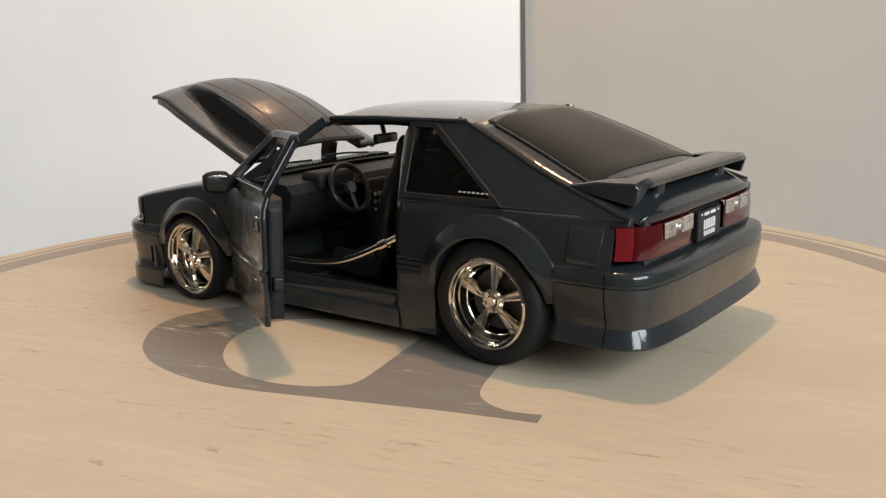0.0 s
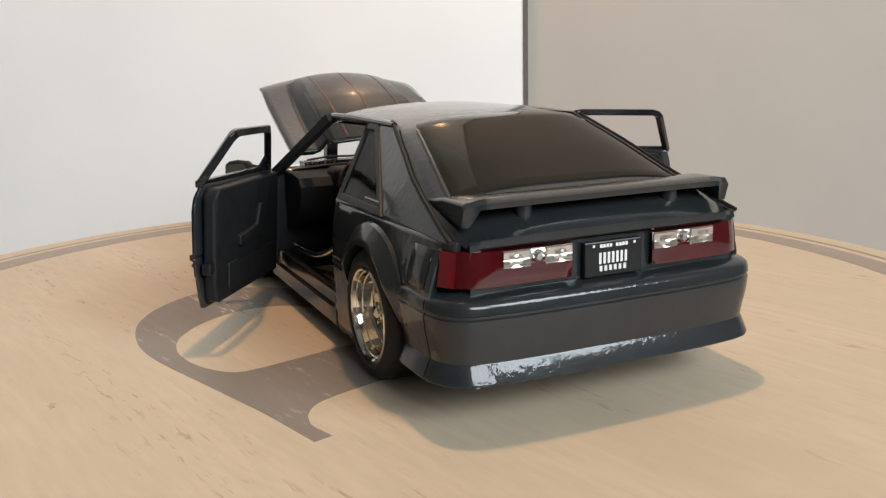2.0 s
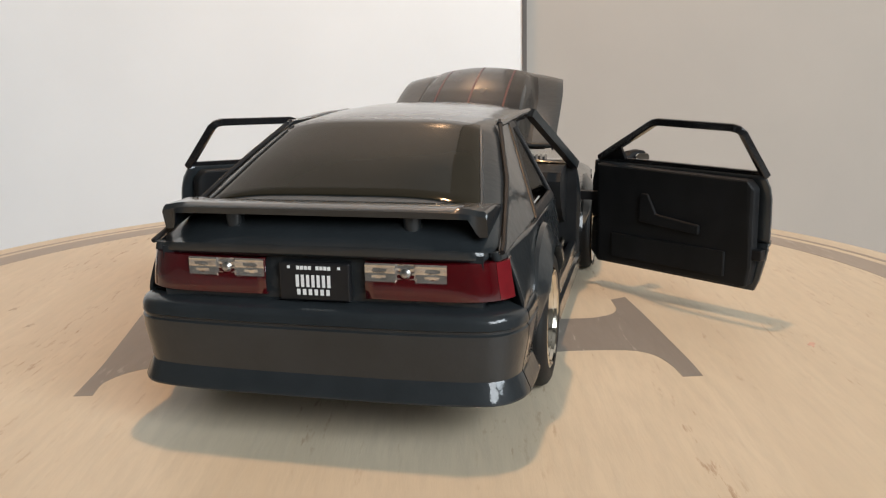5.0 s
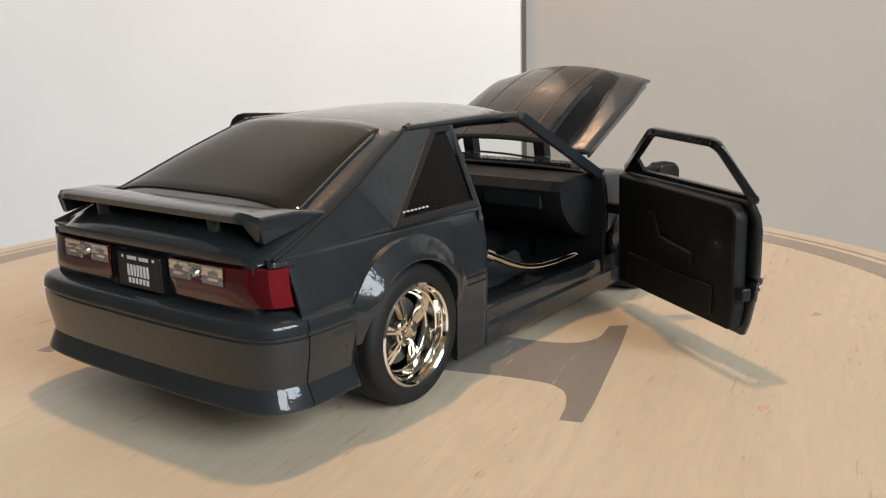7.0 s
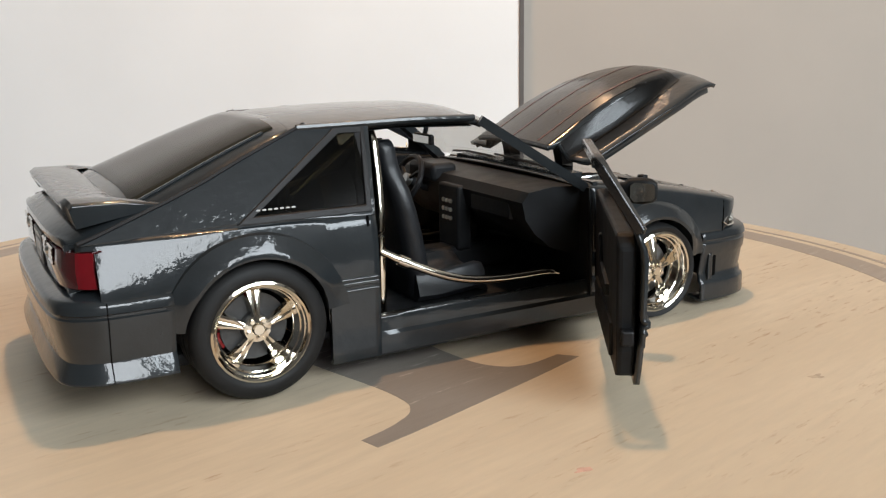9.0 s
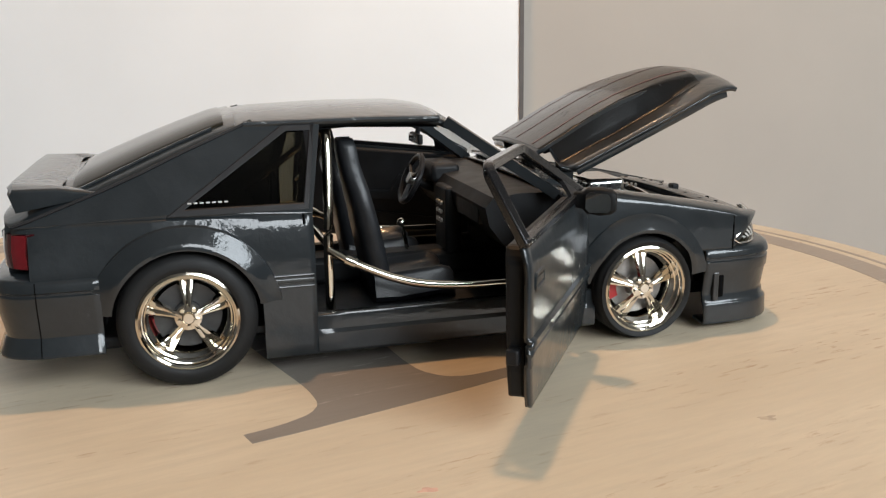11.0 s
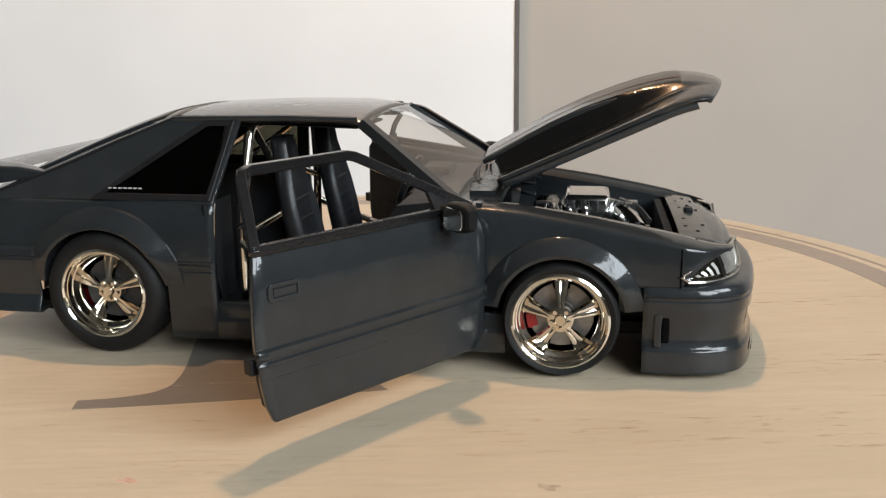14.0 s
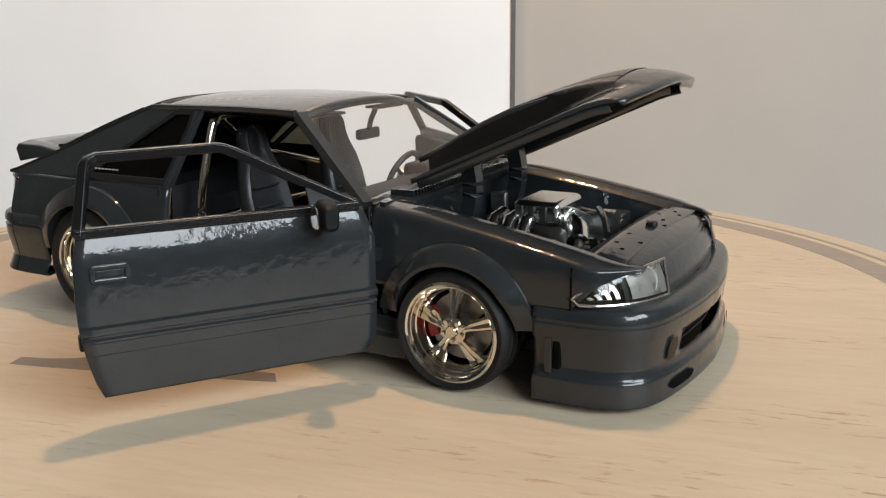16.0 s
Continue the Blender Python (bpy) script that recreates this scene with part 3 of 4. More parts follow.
def tail_lens(s, y0, y1, z0, z1, out=0.0):
    pts = [p for p in smooth_line([(a, b, 0) for a, b in TAIL], 5) if y0 - 1e-6 <= p.y <= y1 + 1e-6]
    rows = []
    for p in pts:
        k = (p.y - 9.8) / 27.5
        zt, zb = z1 + 0.3 * k, z0
        lean = 1.1 * max(0, (p.y - 24) / 12.6)
        rows.append([(p.x - out + dx, s * (p.y - lean * f), zb + (zt - zb) * f) for dx, f in ((1.6, 0), (0, 0.03), (-0.2, 0.5), (0.1, 0.97), (1.6, 1))])
    return grid(rows)


for s in (1, -1):
    tl = part("tail_light", tail_lens(s, 9.8, 36.6, 27.9, 35.1), LENS_RED, car, "dark red tail light with clear reverse lamp", solid=0.5)
    rows = []
    for k in range(41):
        y = 9.9 + 15.3 * k / 40
        d = abs(y - 17.5)
        x0 = lerp(y, [(b_, a_) for a_, b_ in TAIL]) - 0.12
        rows.append([(x0 - 0.3 * f * (1 if d > 1.6 else -0.6) - 0.14 * abs(math.sin(d * 0.62)) * g, s * y, 31.3 + 3.6 * q) for q, f, g in ((0, 0, 0), (0.08, 1, 0), (0.22, 0.1, 1), (0.4, 0.8, 0.4), (0.5, 0, 1), (0.6, 0.8, 0.4), (0.78, 0.1, 1), (0.92, 1, 0), (1, 0, 0))])
    part("reverse_lamp", grid(rows), LENS_CLEAR, tl, "clear silver reverse lamp")
    part("bulb", lathe([(0, -0.7), (0.6, -0.55), (1.1, 0.1), (1.2, 0.6)], 16), SILVER, tl).matrix_local = pose(-0.0911, s * 0.0175, 0.0331, 0, 0, -90)
    part("side_lens", tail_lens(s, 34.4, 36.6, 28.0, 35.0, 0.12), LENS_BRIGHT, tl, "bright red wrapped edge")
plate = part("plate", box(-91.2, -89.4, -6.9, 6.9, 27.3, 34.5), PLATE, car, "black show plate with white print", smooth=False, bevel=0.3)
for n, z0, z1, w in ((7, 29.9, 32.2, 7.2), (6, 28.4, 29.5, 6.9)):
    for k in range(n):
        y = w / 2 - w * k / n
        part("plate_mark", box(-91.32, -91.15, y - w / n * 0.56, y, z0, z1), WHITE, plate, "plain white printed bar", smooth=False)
for k in range(9):
    if k != 4:
        part("maker_mark", box(-91.3, -91.1, 3.4 - 0.76 * k - 0.6, 3.4 - 0.76 * k, 33.2, 33.9), WHITE, plate, "small white printed bar", smooth=False)
for y in (4.9, -4.9):
    part("screw", box(-91.35, -91.1, y - 0.25, y + 0.25, 33.4, 33.9), WHITE, plate, smooth=False)

# bumpers
def bumper(path, profile):
    line = smooth_line([(x, y, 0) for x, y in path], 6)
    line = line + [Vector((p.x, -p.y, 0)) for p in reversed(line[:-1])]
    rows = []
    for i, p in enumerate(line):
        d = (line[min(i + 1, len(line) - 1)] - line[max(i - 1, 0)]).normalized()
        n = Vector((d.y, -d.x, 0))
        if n.dot(Vector((p.x - math.copysign(60, p.x), p.y, 0))) < 0:
            n = -n
        rows.append([(p.x + n.x * o, p.y + n.y * o, z) for z, o in profile])
    return rows


REAR_PATH = [(-71.5, 38.9), (-80, 38.9), (-86.5, 38.2), (-91.0, 35.4), (-93.0, 30.2), (-94.0, 18), (-94.2, 0)]
REAR_PROFILE = [(27.4, -8.5), (26.9, -3.6), (26.2, -1.0), (25.7, -0.2), (24.9, 0.15), (23.6, 0.3), (23.3, -0.15), (22.8, -0.15), (22.5, 0.25), (20, 0.1), (15, -0.8), (13.6, -1.0), (13.1, -0.7), (10.0, 0.6), (9.5, 0.5), (9.2, -0.6), (9.6, -4)]
rb = part("rear_bumper", grid(bumper(REAR_PATH, REAR_PROFILE)), PAINT, car, solid=0.8)
FRONT_PATH = [(72.2, 38.7), (80, 38.6), (86.8, 37.7), (91.8, 35.2), (94.8, 31.2), (97.0, 24.0), (99.0, 11.5), (99.8, 0)]
FRONT_PROFILE = [(21.8, -4.2), (21.4, -1.2), (20.8, -0.3), (19.9, 0.1), (18.9, 0.3), (18.6, -0.1), (17.9, -0.1), (17.6, 0.2), (15, 0.1), (14.4, -0.3), (9.3, -1.0), (8.7, -0.7), (7.4, -0.6), (6.8, -0.1), (6.3, 0.3), (2.1, 0.5), (1.5, 0.3), (1.3, -0.6), (1.8, -5)]
fb = part("front_bumper", grid(bumper(FRONT_PATH, FRONT_PROFILE), skip=lambda p, q: abs(p[1] + q[1]) < 40 and 9.2 < min(p[2], q[2]) and max(p[2], q[2]) < 14.5 and p[0] > 90), PAINT, car, solid=0.8)


def bumper_patch(path, y0, y1, z0, z1, out, n=14, taper=0.0):
    """A dark recess that follows the bumper."""
    line = smooth_line([(x, y, 0) for x, y in path], 12)
    rows = []
    for k in range(n + 1):
        y = y0 + (y1 - y0) * k / n
        a = abs(y)
        x = next((p.x + (q.x - p.x) * (p.y - a) / (p.y - q.y) for p, q in zip(line, line[1:]) if p.y >= a >= q.y and p.y > q.y), path[-1][0])
        e = math.sqrt(max(0.02, 1 - abs(2 * k / n - 1) ** 6))
        zm, h = (z0 + z1) / 2, (z1 - z0) / 2 * e
        rows.append([(x + out + (z - zm) * taper, y, z) for z in (zm - h, zm, zm + h)])
    return grid(rows)


part("grille_recess", box(88, 92.2, -21, 21, 8.6, 15), HOLE, fb, "black recess behind the grille opening", smooth=False)
for z in (10.6, 12.2):
    part("grille_bar", bumper_patch(FRONT_PATH, -19.5, 19.5, z - 0.2, z + 0.2, -2.6, 16), TRIM, fb, solid=0.4)
for s in (1, -1):
    fog = part("fog_lamp", bumper_patch(FRONT_PATH, s * 22.6, s * 26.4, 9.0, 13.8, -0.25, 12, 0.14), DARK_GLASS, fb, "round dark fog lamp")
    part("lower_vent", bumper_patch(FRONT_PATH, s * 16, s * 27, 3.2, 5.4, 0.75, 10), HOLE, fb, "dark slot in the front lip")
    part("brake_duct", box(76.2, 78.0, s * 36.6, s * 38.45, 8.2, 14.4), HOLE, fb, "upright dark duct", smooth=False, bevel=0.5)
    part("duct_frame", box(74.6, 76.2, s * 36.8, s * 38.8, 7.4, 15.0), PAINT, fb, smooth=False, bevel=0.3)
    part("seam", grid([[(x, s * (38.28 + o + 0.1), z) for z, o in FRONT_PROFILE[2:-2]] for x in (81.9, 82.15)]), HOLE, fb, smooth=False, solid=0.2)
    part("seam", grid([[(x, s * (38.62 + o + 0.1), z) for z, o in REAR_PROFILE[3:-2]] for x in (-84.1, -83.85)]), HOLE, rb, smooth=False, solid=0.2)

# nose between the head lamps
nose = []
for x, z, w in ((85.4, 30.3, 29.5), (87.9, 30.0, 29.0), (90.5, 29.3, 28.2), (92.5, 28.3, 26.5)):
    nose.append([(x - 0.0030 * y * y, y, z - 0.0011 * y * y) for y in [w * k / 14 for k in range(-14, 15)]])
part("nose_top", grid(nose), PAINT, car, solid=1.0)
nose = []
for x, z in ((92.3, 28.4), (93.8, 27.0), (95.0, 24.6), (95.4, 21.6)):
    nose.append([(x - 0.0030 * y * y, y, z - 0.0011 * y * y * (z - 21) / 8) for y in [22.3 * k / 10 for k in range(-10, 11)]])
part("nose_panel", grid(nose), PAINT, car, solid=1.0)
HEAD = [(94.6, 21.0), (93.4, 25.2), (91.4, 29.8), (88.5, 34.0), (85.2, 37.0), (81.6, 38.4)]
for s in (1, -1):
    def lamp_rows(i0, i1, out, shrink=0.0):
        line = smooth_line([(x, y, 0) for x, y in HEAD], 5)
        rows = []
        for i in range(i0, min(i1, len(line) - 1) + 1):
            p = line[i]
            k = i / (len(line) - 1)
            zb, zt = 21.7 + 0.5 * k + shrink, 28.7 - 0.6 * k - 4.9 * k ** 2.8 - shrink
            rows.append([(p.x + out - 0.5, s * p.y, zb), (p.x + out + 0.1, s * p.y, zb + 0.25), (p.x + out - 0.5, s * p.y, (zb + zt) / 2), (p.x + out - 1.6, s * p.y, zt - 0.25), (p.x + out - 2.0, s * p.y, zt)])
        return grid(rows)
    hl = part("headlight", lamp_rows(0, 25, -0.6), DARK_GLASS, car, "clear headlight with silver reflector", solid=0.4)
    part("housing", lamp_rows(1, 12, -0.35, 0.5), HEAD_SILVER, hl, "grey mirrored housing")
    bowl = lathe([(0.6, -1.5), (1.4, -1.3), (2.3, -0.6), (2.9, 0.5), (3.1, 0.6)], 28)
    part("reflector", bowl, LAMP_SILVER, hl, "silver reflector bowl").matrix_local = pose(0.0906, s * 0.0268, 0.0252, 12, 0, -s * 52 + (180 if s < 0 else 0))
    part("bulb", lathe([(0, 0.2), (0.5, 0.1), (0.75, -0.6), (0.8, -1.4)], 14), SILVER, hl).matrix_local = pose(0.0906, s * 0.0268, 0.0252, 12, 0, -s * 52 + (180 if s < 0 else 0))
    # ribs carry the window's white reflection in their colour
    for i in range(15, 22, 2):
        part("indicator_rib", lamp_rows(i, i + 1, -0.15 - 0.03 * (i - 15), 1.0), LAMP_SILVER, hl, "silver indicator rib, whitened as if reflecting the window")
    part("divider", lamp_rows(13, 14, 0.0, 0.1), TRIM, hl)
    line = smooth_line([(x, y, 0) for x, y in HEAD], 5)
    low = [(p.x - 0.2, s * p.y, 21.65 + 0.5 * i / 25) for i, p in enumerate(line)]
    high = [(p.x - 1.6, s * p.y, 28.75 - 0.6 * (i / 25) - 4.9 * (i / 25) ** 2.8) for i, p in enumerate(line)]
    part("bezel", tube(low + high[::-1] + low[:1], 0.32, 6), LENS_CLEAR, hl, "bright lens rim")
    part("lens", lamp_rows(0, 25, 0.15), CLEAR, hl, "clear plastic lens")

# engine bay
part("bay_floor", box(36, 90, -29, 29, 9, 10), CHASSIS, car, smooth=False)
part("firewall", box(35.2, 36.6, -36, 36, 9, 38.2), PAINT, car, smooth=False)
cowl = part("cowl", grid([[(x, 35.5 * v, z - 1.2 * abs(v) ** 3) for v in [k / 10 for k in range(-10, 11)]] for x, z in ((30.8, 39.0), (34, 38.8), (38, 38.6), (39.6, 38.2), (39.8, 36.5))]), PAINT, car, solid=0.8)
for k in range(40):
    y = -27 + 54 * k / 39
    part("cowl_slat", box(32.6, 38.6, y - 0.34, y + 0.34, 38.0, 39.5), PAINT, cowl, smooth=False)
for s in (1, -1):
    part("inner_fender", grid([[(x, s * 30.6, lerp(x, FENDER_TOP) + 1.3), (x, s * 28.6, lerp(x, FENDER_TOP) - 0.4), (x, s * 28.2, 24), (x, s * 26, 10)] for x in spread(36.6, 84, 10)]), PAINT, car, solid=0.8)
SUPPORT_TOP = [(80.3, 30.5), (81.6, 30.8), (84, 30.7), (87.6, 30.1)]
support = part("radiator_support", grid([[(x, y, z - 0.0010 * y * y) for y in [29.5 * k / 12 for k in range(-12, 13)]] for x, z in [(80.1, 24.5)] + SUPPORT_TOP]), PAINT, car, "painted radiator support panel", solid=0.8)
for x, y in ((81.8, -27), (82.2, -18), (82.4, -10), (82.6, 4), (82.4, 14), (82.0, 25), (84.6, -22), (84.9, 8), (84.6, 20), (86.4, -15), (86.6, 3), (86.4, 17)):
    part("bolt_hole", box(x - 0.4, x + 0.4, y - 0.4, y + 0.4, 29.2, lerp(x - 0.4, SUPPORT_TOP) + 0.06 - 0.001 * y * y), HOLE, support, smooth=False)
part("latch", box(83.4, 85.6, -1.4, 1.4, 30.2, 31.6), TRIM, support, "black hood latch", bevel=0.4)
engine = part("engine_block", box(42, 72, -13, 13, 10, 25.5), ENGINE_BLACK, car, "black engine with chrome intake", bevel=1.0)
part("plenum", box(53.6, 65.0, -7.5, 8.6, 29.5, 35.3), ENGINE_CHROME, engine, "polished chrome intake box", bevel=1.2)
for k, x in enumerate((50.2, 54.2, 58.2)):
    part("runner", tube([(x, -5, 31.5), (x, -10.5, 31), (x, -13.2, 28.0), (x, -13.0, 24.5)], 1.7, 12), ENGINE_CHROME, engine)
    part("runner", tube([(x, 5, 31.5), (x, 10.5, 31), (x, 13.2, 28.0), (x, 13.0, 24.5)], 1.7, 12), ENGINE_CHROME, engine)
for y in (-15.5, 15.5):
    part("rocker_cover", box(44, 68, y - 3, y + 3, 22.5, 27.0), ENGINE_CHROME, engine, "chrome valve cover", bevel=1.0)
for k in range(3):
    part("intake_port", box(54.4 + 2.9 * k, 56.4 + 2.9 * k, -8.0, -7.3, 30.6, 34.2), ENGINE_BLACK, engine, "dark rounded intake port", bevel=0.5)
part("throttle_body", tube(smooth_line([(64, 0, 31.0), (67, -2, 30.6), (69.5, -7, 29.4), (71.5, -12, 27.6)]), 2.6, 14), ENGINE_CHROME, engine)
for k in range(5):
    x = 65.4 + k * 1.0
    part("hose_clamp", tube([(x, -1.0 - k * 0.7, 30.6 - k * 0.1), (x + 0.55, -1.3 - k * 0.7, 30.5 - k * 0.1)], 2.95, 14), SILVER, engine)
part("alternator", tube([(67.5, 12, 27), (72.5, 12, 27)], 4.0, 20), SILVER, engine)
part("pulley", tube([(73, 0, 22), (74.5, 0, 22)], 4.4, 20), ENGINE_CHROME, engine)
part("pulley", tube([(73, -10, 26), (74.5, -10, 26)], 2.8, 18), ENGINE_CHROME, engine)
part("oil_cap", tube([(66.5, -15.5, 27), (66.5, -15.5, 28.6)], 1.5, 14), ENGINE_BLACK, engine)
part("radiator", box(77.6, 79.4, -26, 26, 11, 29.0), CHASSIS, car, "black radiator", smooth=False)
for pts, r in (([(72, -13, 28), (74, -20, 28), (70, -24.5, 27), (56, -25, 27)], 1.1), ([(44, -18, 28), (56, -20.5, 29), (68, -21, 28.5), (74, -17, 27)], 0.7), ([(45, 20, 28), (60, 22, 28), (73, 16, 27)], 1.0), ([(68, 12, 31), (72, 4, 30.5), (75, -2, 28)], 0.8)):
    part("hose", tube(smooth_line(pts), r, 8), ENGINE_BLACK if r > 0.75 else SILVER, engine)
part("battery", box(62, 72, 18, 26, 18, 28.5), ENGINE_BLACK, engine, "black battery", bevel=0.5)
for pts in ([(56, -17, 28.2), (60, -20, 29.6), (66, -22, 29.4), (72, -20, 28.4)], [(52, -17.5, 28.0), (58, -22, 28.8), (69, -24, 28.6), (74, -21, 28.0)]):
    part("wire", tube(smooth_line(pts), 0.4, 6), SILVER, engine, "thin braided line")
part("strut_tower", tube([(50, 24, 12), (50, 24, 30)], 3.6, 16), PAINT, car)
part("strut_tower", tube([(50, -24, 12), (50, -24, 30)], 3.6, 16), PAINT, car)
part("brake_reservoir", box(38.5, 43, 12, 17, 28, 33), SILVER, engine, "small silver reservoir", bevel=0.5)

# hood, open, hinged at the cowl
HOOD_M = Matrix.Translation((39.0, 0, 42.4)) @ Matrix.Rotation(radians(-23.6), 4, "Y") @ Matrix.Diagonal((1.07, 1, 1.08, 1))


def scoop_v(u):
    return lerp(u, [(-4, 0.60), (30, 0.56), (44, 0.52), (52, 0.50)])


def hood_z(u, v):
    """Height of the skin: a flat rim, a turned-down front edge and the long scoop with steep sides."""
    top = lerp(u, [(-4, 4.6), (0, 5.0), (8, 6.0), (14, 6.5), (22, 6.8), (30, 6.4), (36, 5.8), (41, 4.9), (46, 3.4), (49, 2.2), (52, 0.9)])
    crown = lerp(u, [(16, 0), (30, 0.9), (40, 1.8), (46, 2.0), (50, 1.5), (52, 0.6)])
    edge = lerp(u, [(-4, 0), (43, 0.2), (48, -0.4), (50.5, -1.2), (52, -2.2)])
    sv = scoop_v(u)
    k = min(1, max(0, 1 - (abs(v) - sv) / 0.12))
    arch = 0.9 * max(0, 1 - (v / sv) ** 2) - 0.9
    return edge + crown * (1 - v * v) + max(0, top - crown + arch * min(1, top / 5)) * k * k * (3 - 2 * k)


def hood_w(u):
    return lerp(u, [(-2, 29.6), (36, 28.8), (45, 28.0), (52, 27.4)])


def hood_u(u, v):
    """The front edge bows, the rear edge of the scoop runs back."""
    return u - 5.0 * v * v * max(0, (u - 20) / 32) - (3.0 * max(0, (6 - u) / 6) if abs(v) < scoop_v(u) + 0.02 else 0)


VS = sorted({k / 12 for k in range(-12, 13)} | {q * w for q in (1, -1) for w in (0.48, 0.50, 0.52, 0.54, 0.56, 0.58, 0.60, 0.62, 0.64, 0.66, 0.68, 0.70, 0.72)})
US = [0, 1.5, 5, 10, 16, 22, 28, 34, 39, 43, 46, 48.5, 50.5, 51.6]
hood = part("hood", grid([[HOOD_M @ Vector((hood_u(u, v), hood_w(u) * v, hood_z(u, v))) for v in VS] for u in US]), PAINT, car, "raised hood with black scoop and thin red lines", solid=1.1)


def hood_strip(v0, v1, u0, u1, lift, n=6):
    return grid([[HOOD_M @ Vector((hood_u(u, v0 + (v1 - v0) * j / n), hood_w(u) * (v0 + (v1 - v0) * j / n), hood_z(u, v0 + (v1 - v0) * j / n) + lift)) for j in range(n + 1)] for u in spread(u0, u1, 16)])


for s in (1, -1):
    part("scoop_panel", grid([[HOOD_M @ Vector((hood_u(u, s * v), hood_w(u) * s * v, hood_z(u, v) + 0.14)) for v in [(scoop_v(u) + 0.16) * j / 18 for j in range(19)]] for u in spread(0.5, 44, 22)]), STRIPE, hood, "black painted half of the scoop")
    part("side_flange", grid([[HOOD_M @ Vector((hood_u(u, 1), s * (hood_w(u) - 0.1 - 0.5 * d), hood_z(u, 1) - 2.2 * d - 0.3)) for d in (0, 0.5, 1)] for u in spread(1, 48, 14)]), PAINT, hood, solid=0.6)
for v in (0.40, 0.0, -0.40):
    part("scoop_line", hood_strip(v - 0.012, v + 0.012, 1.0, 44, 0.22, 2), RED_LINE, hood, "thin red line")
part("inner_frame", grid([[HOOD_M @ Vector((hood_u(u, v), 26.5 * v * hood_w(u) / 29.8, hood_z(u, v * 0.9) - 1.9)) for v in VS] for u in US[1:-3]]), CHASSIS, hood, "black inner frame", solid=0.5)
for s in (1, -1):
    part("hinge_arm", tube(smooth_line([(41.5, s * 13 + 2, 24), (44.6, s * 13 + 2, 34), (45.0, s * 13 + 2, 39.5), HOOD_M @ Vector((5, s * 13 + 2, -0.5))]), 1.8, 4, None, True), PAINT, hood)

# windscreen
ws = grid([[(8.2 + 23.6 * t + 1.6 * (1 - v * v) * t, (25.8 + 9.4 * t) * v, 56.4 - 17.2 * t - 1.2 * v * v * (1 - t)) for v in [k / 8 for k in range(-8, 9)]] for t in [k / 8 for k in range(9)]])
wsp = part("windscreen", ws, CLEAR, car, "clear plastic windscreen")
wsp.visible_shadow = False
part("wiper", tube([(33.5, -18, 40.2), (32.0, -6, 41.3), (31.6, 4, 41.6)], 0.35, 6), TRIM, car)
part("wiper", tube([(33.5, 8, 40.4), (32.0, 20, 40.9), (31.2, 27, 40.4)], 0.35, 6), TRIM, car)

# cabin
part("cabin_floor", box(-44, 36, -35, 35, 9.6, 11), CABIN, car, smooth=False)
part("tunnel", box(-30, 34, -4.5, 4.5, 11, 18), CABIN, car, bevel=1.5)
part("rear_bulkhead", grid([[(-33, y, 11), (-35, y, 30), (-44, y, 36), (-74, y, 37)] for y in (-34, 0, 34)]), CABIN, car, smooth=False, solid=0.8)
part("headliner", grid([[(x, 25.5 * v, roof_z(x, v) - 1.8) for v in (-1, -0.5, 0, 0.5, 1)] for x in (-40, -16, 6)]), CABIN, car)
dash = part("dashboard", grid([[(x, y, z) for x, z in ((33, 37.4), (24, 37.6), (17, 36.8), (15, 34.4), (16, 30), (19, 26), (24, 22), (30, 20), (33, 20))] for y in (-34, -16, -4, 4, 16, 34)], True, True), CABIN, car, "black moulded dashboard")
part("binnacle", box(13.6, 22, 9, 24, 34, 39.4), CABIN, dash, bevel=1.4)
part("console", box(13.4, 18, -5.5, 5.5, 17, 35), CABIN, dash, bevel=0.8)
for k in range(3):
    for y in (-1.9, 0, 1.9):
        part("gauge", tube([(13.4, y, 30.5 - 2.4 * k), (12.9, y, 30.5 - 2.4 * k)], 0.62, 12), SILVER, dash)
part("glovebox", box(15.2, 17, -28, -9, 29, 34), CABIN, dash, bevel=0.7)
part("gear_lever", tube([(4, 0, 18), (2.5, 0, 24.5)], 0.55, 8), CHROME, car)
bm = bmesh.new()
bmesh.ops.create_icosphere(bm, subdivisions=2, radius=1.25, matrix=Matrix.Translation((2.4, 0, 25.4)))
part("gear_knob", bm, CHROME, car)
wheel_m = Matrix.Translation((9.5, 16.5, 34.6)) @ Matrix.Rotation(radians(24), 4, "Y")
pts = [wheel_m @ Vector((0, 7.0 * math.cos(a), 7.0 * math.sin(a))) for a in [2 * math.pi * k / 32 for k in range(33)]]
sw = part("steering_wheel", tube(pts, 0.85, 8), TRIM, car, "black steering wheel with silver hub")
part("hub", tube([wheel_m @ Vector((-1.0, 0, 0)), wheel_m @ Vector((0.8, 0, 0))], 1.7, 16), SILVER, sw)
for a in (270, 30, 150):
    part("spoke", tube([wheel_m @ Vector((0, 1.2 * math.cos(radians(a)), 1.2 * math.sin(radians(a)))), wheel_m @ Vector((0, 6.6 * math.cos(radians(a)), 6.6 * math.sin(radians(a))))], 0.6, 6), WHEEL_SILVER if a == 270 else TRIM, sw)
part("column", tube([wheel_m @ Vector((0.5, 0, 0)), wheel_m @ Vector((9, 0, 0))], 1.4, 10), CABIN, sw)
mir = part("rear_view_mirror", box(6.8, 8.3, -2.4, 7.2, 46.3, 49.1), TRIM, car, "small mirror on the windscreen", bevel=0.5)
part("mirror_face", box(6.55, 6.8, -2.0, 6.8, 46.7, 48.7), MIRROR, mir, smooth=False)
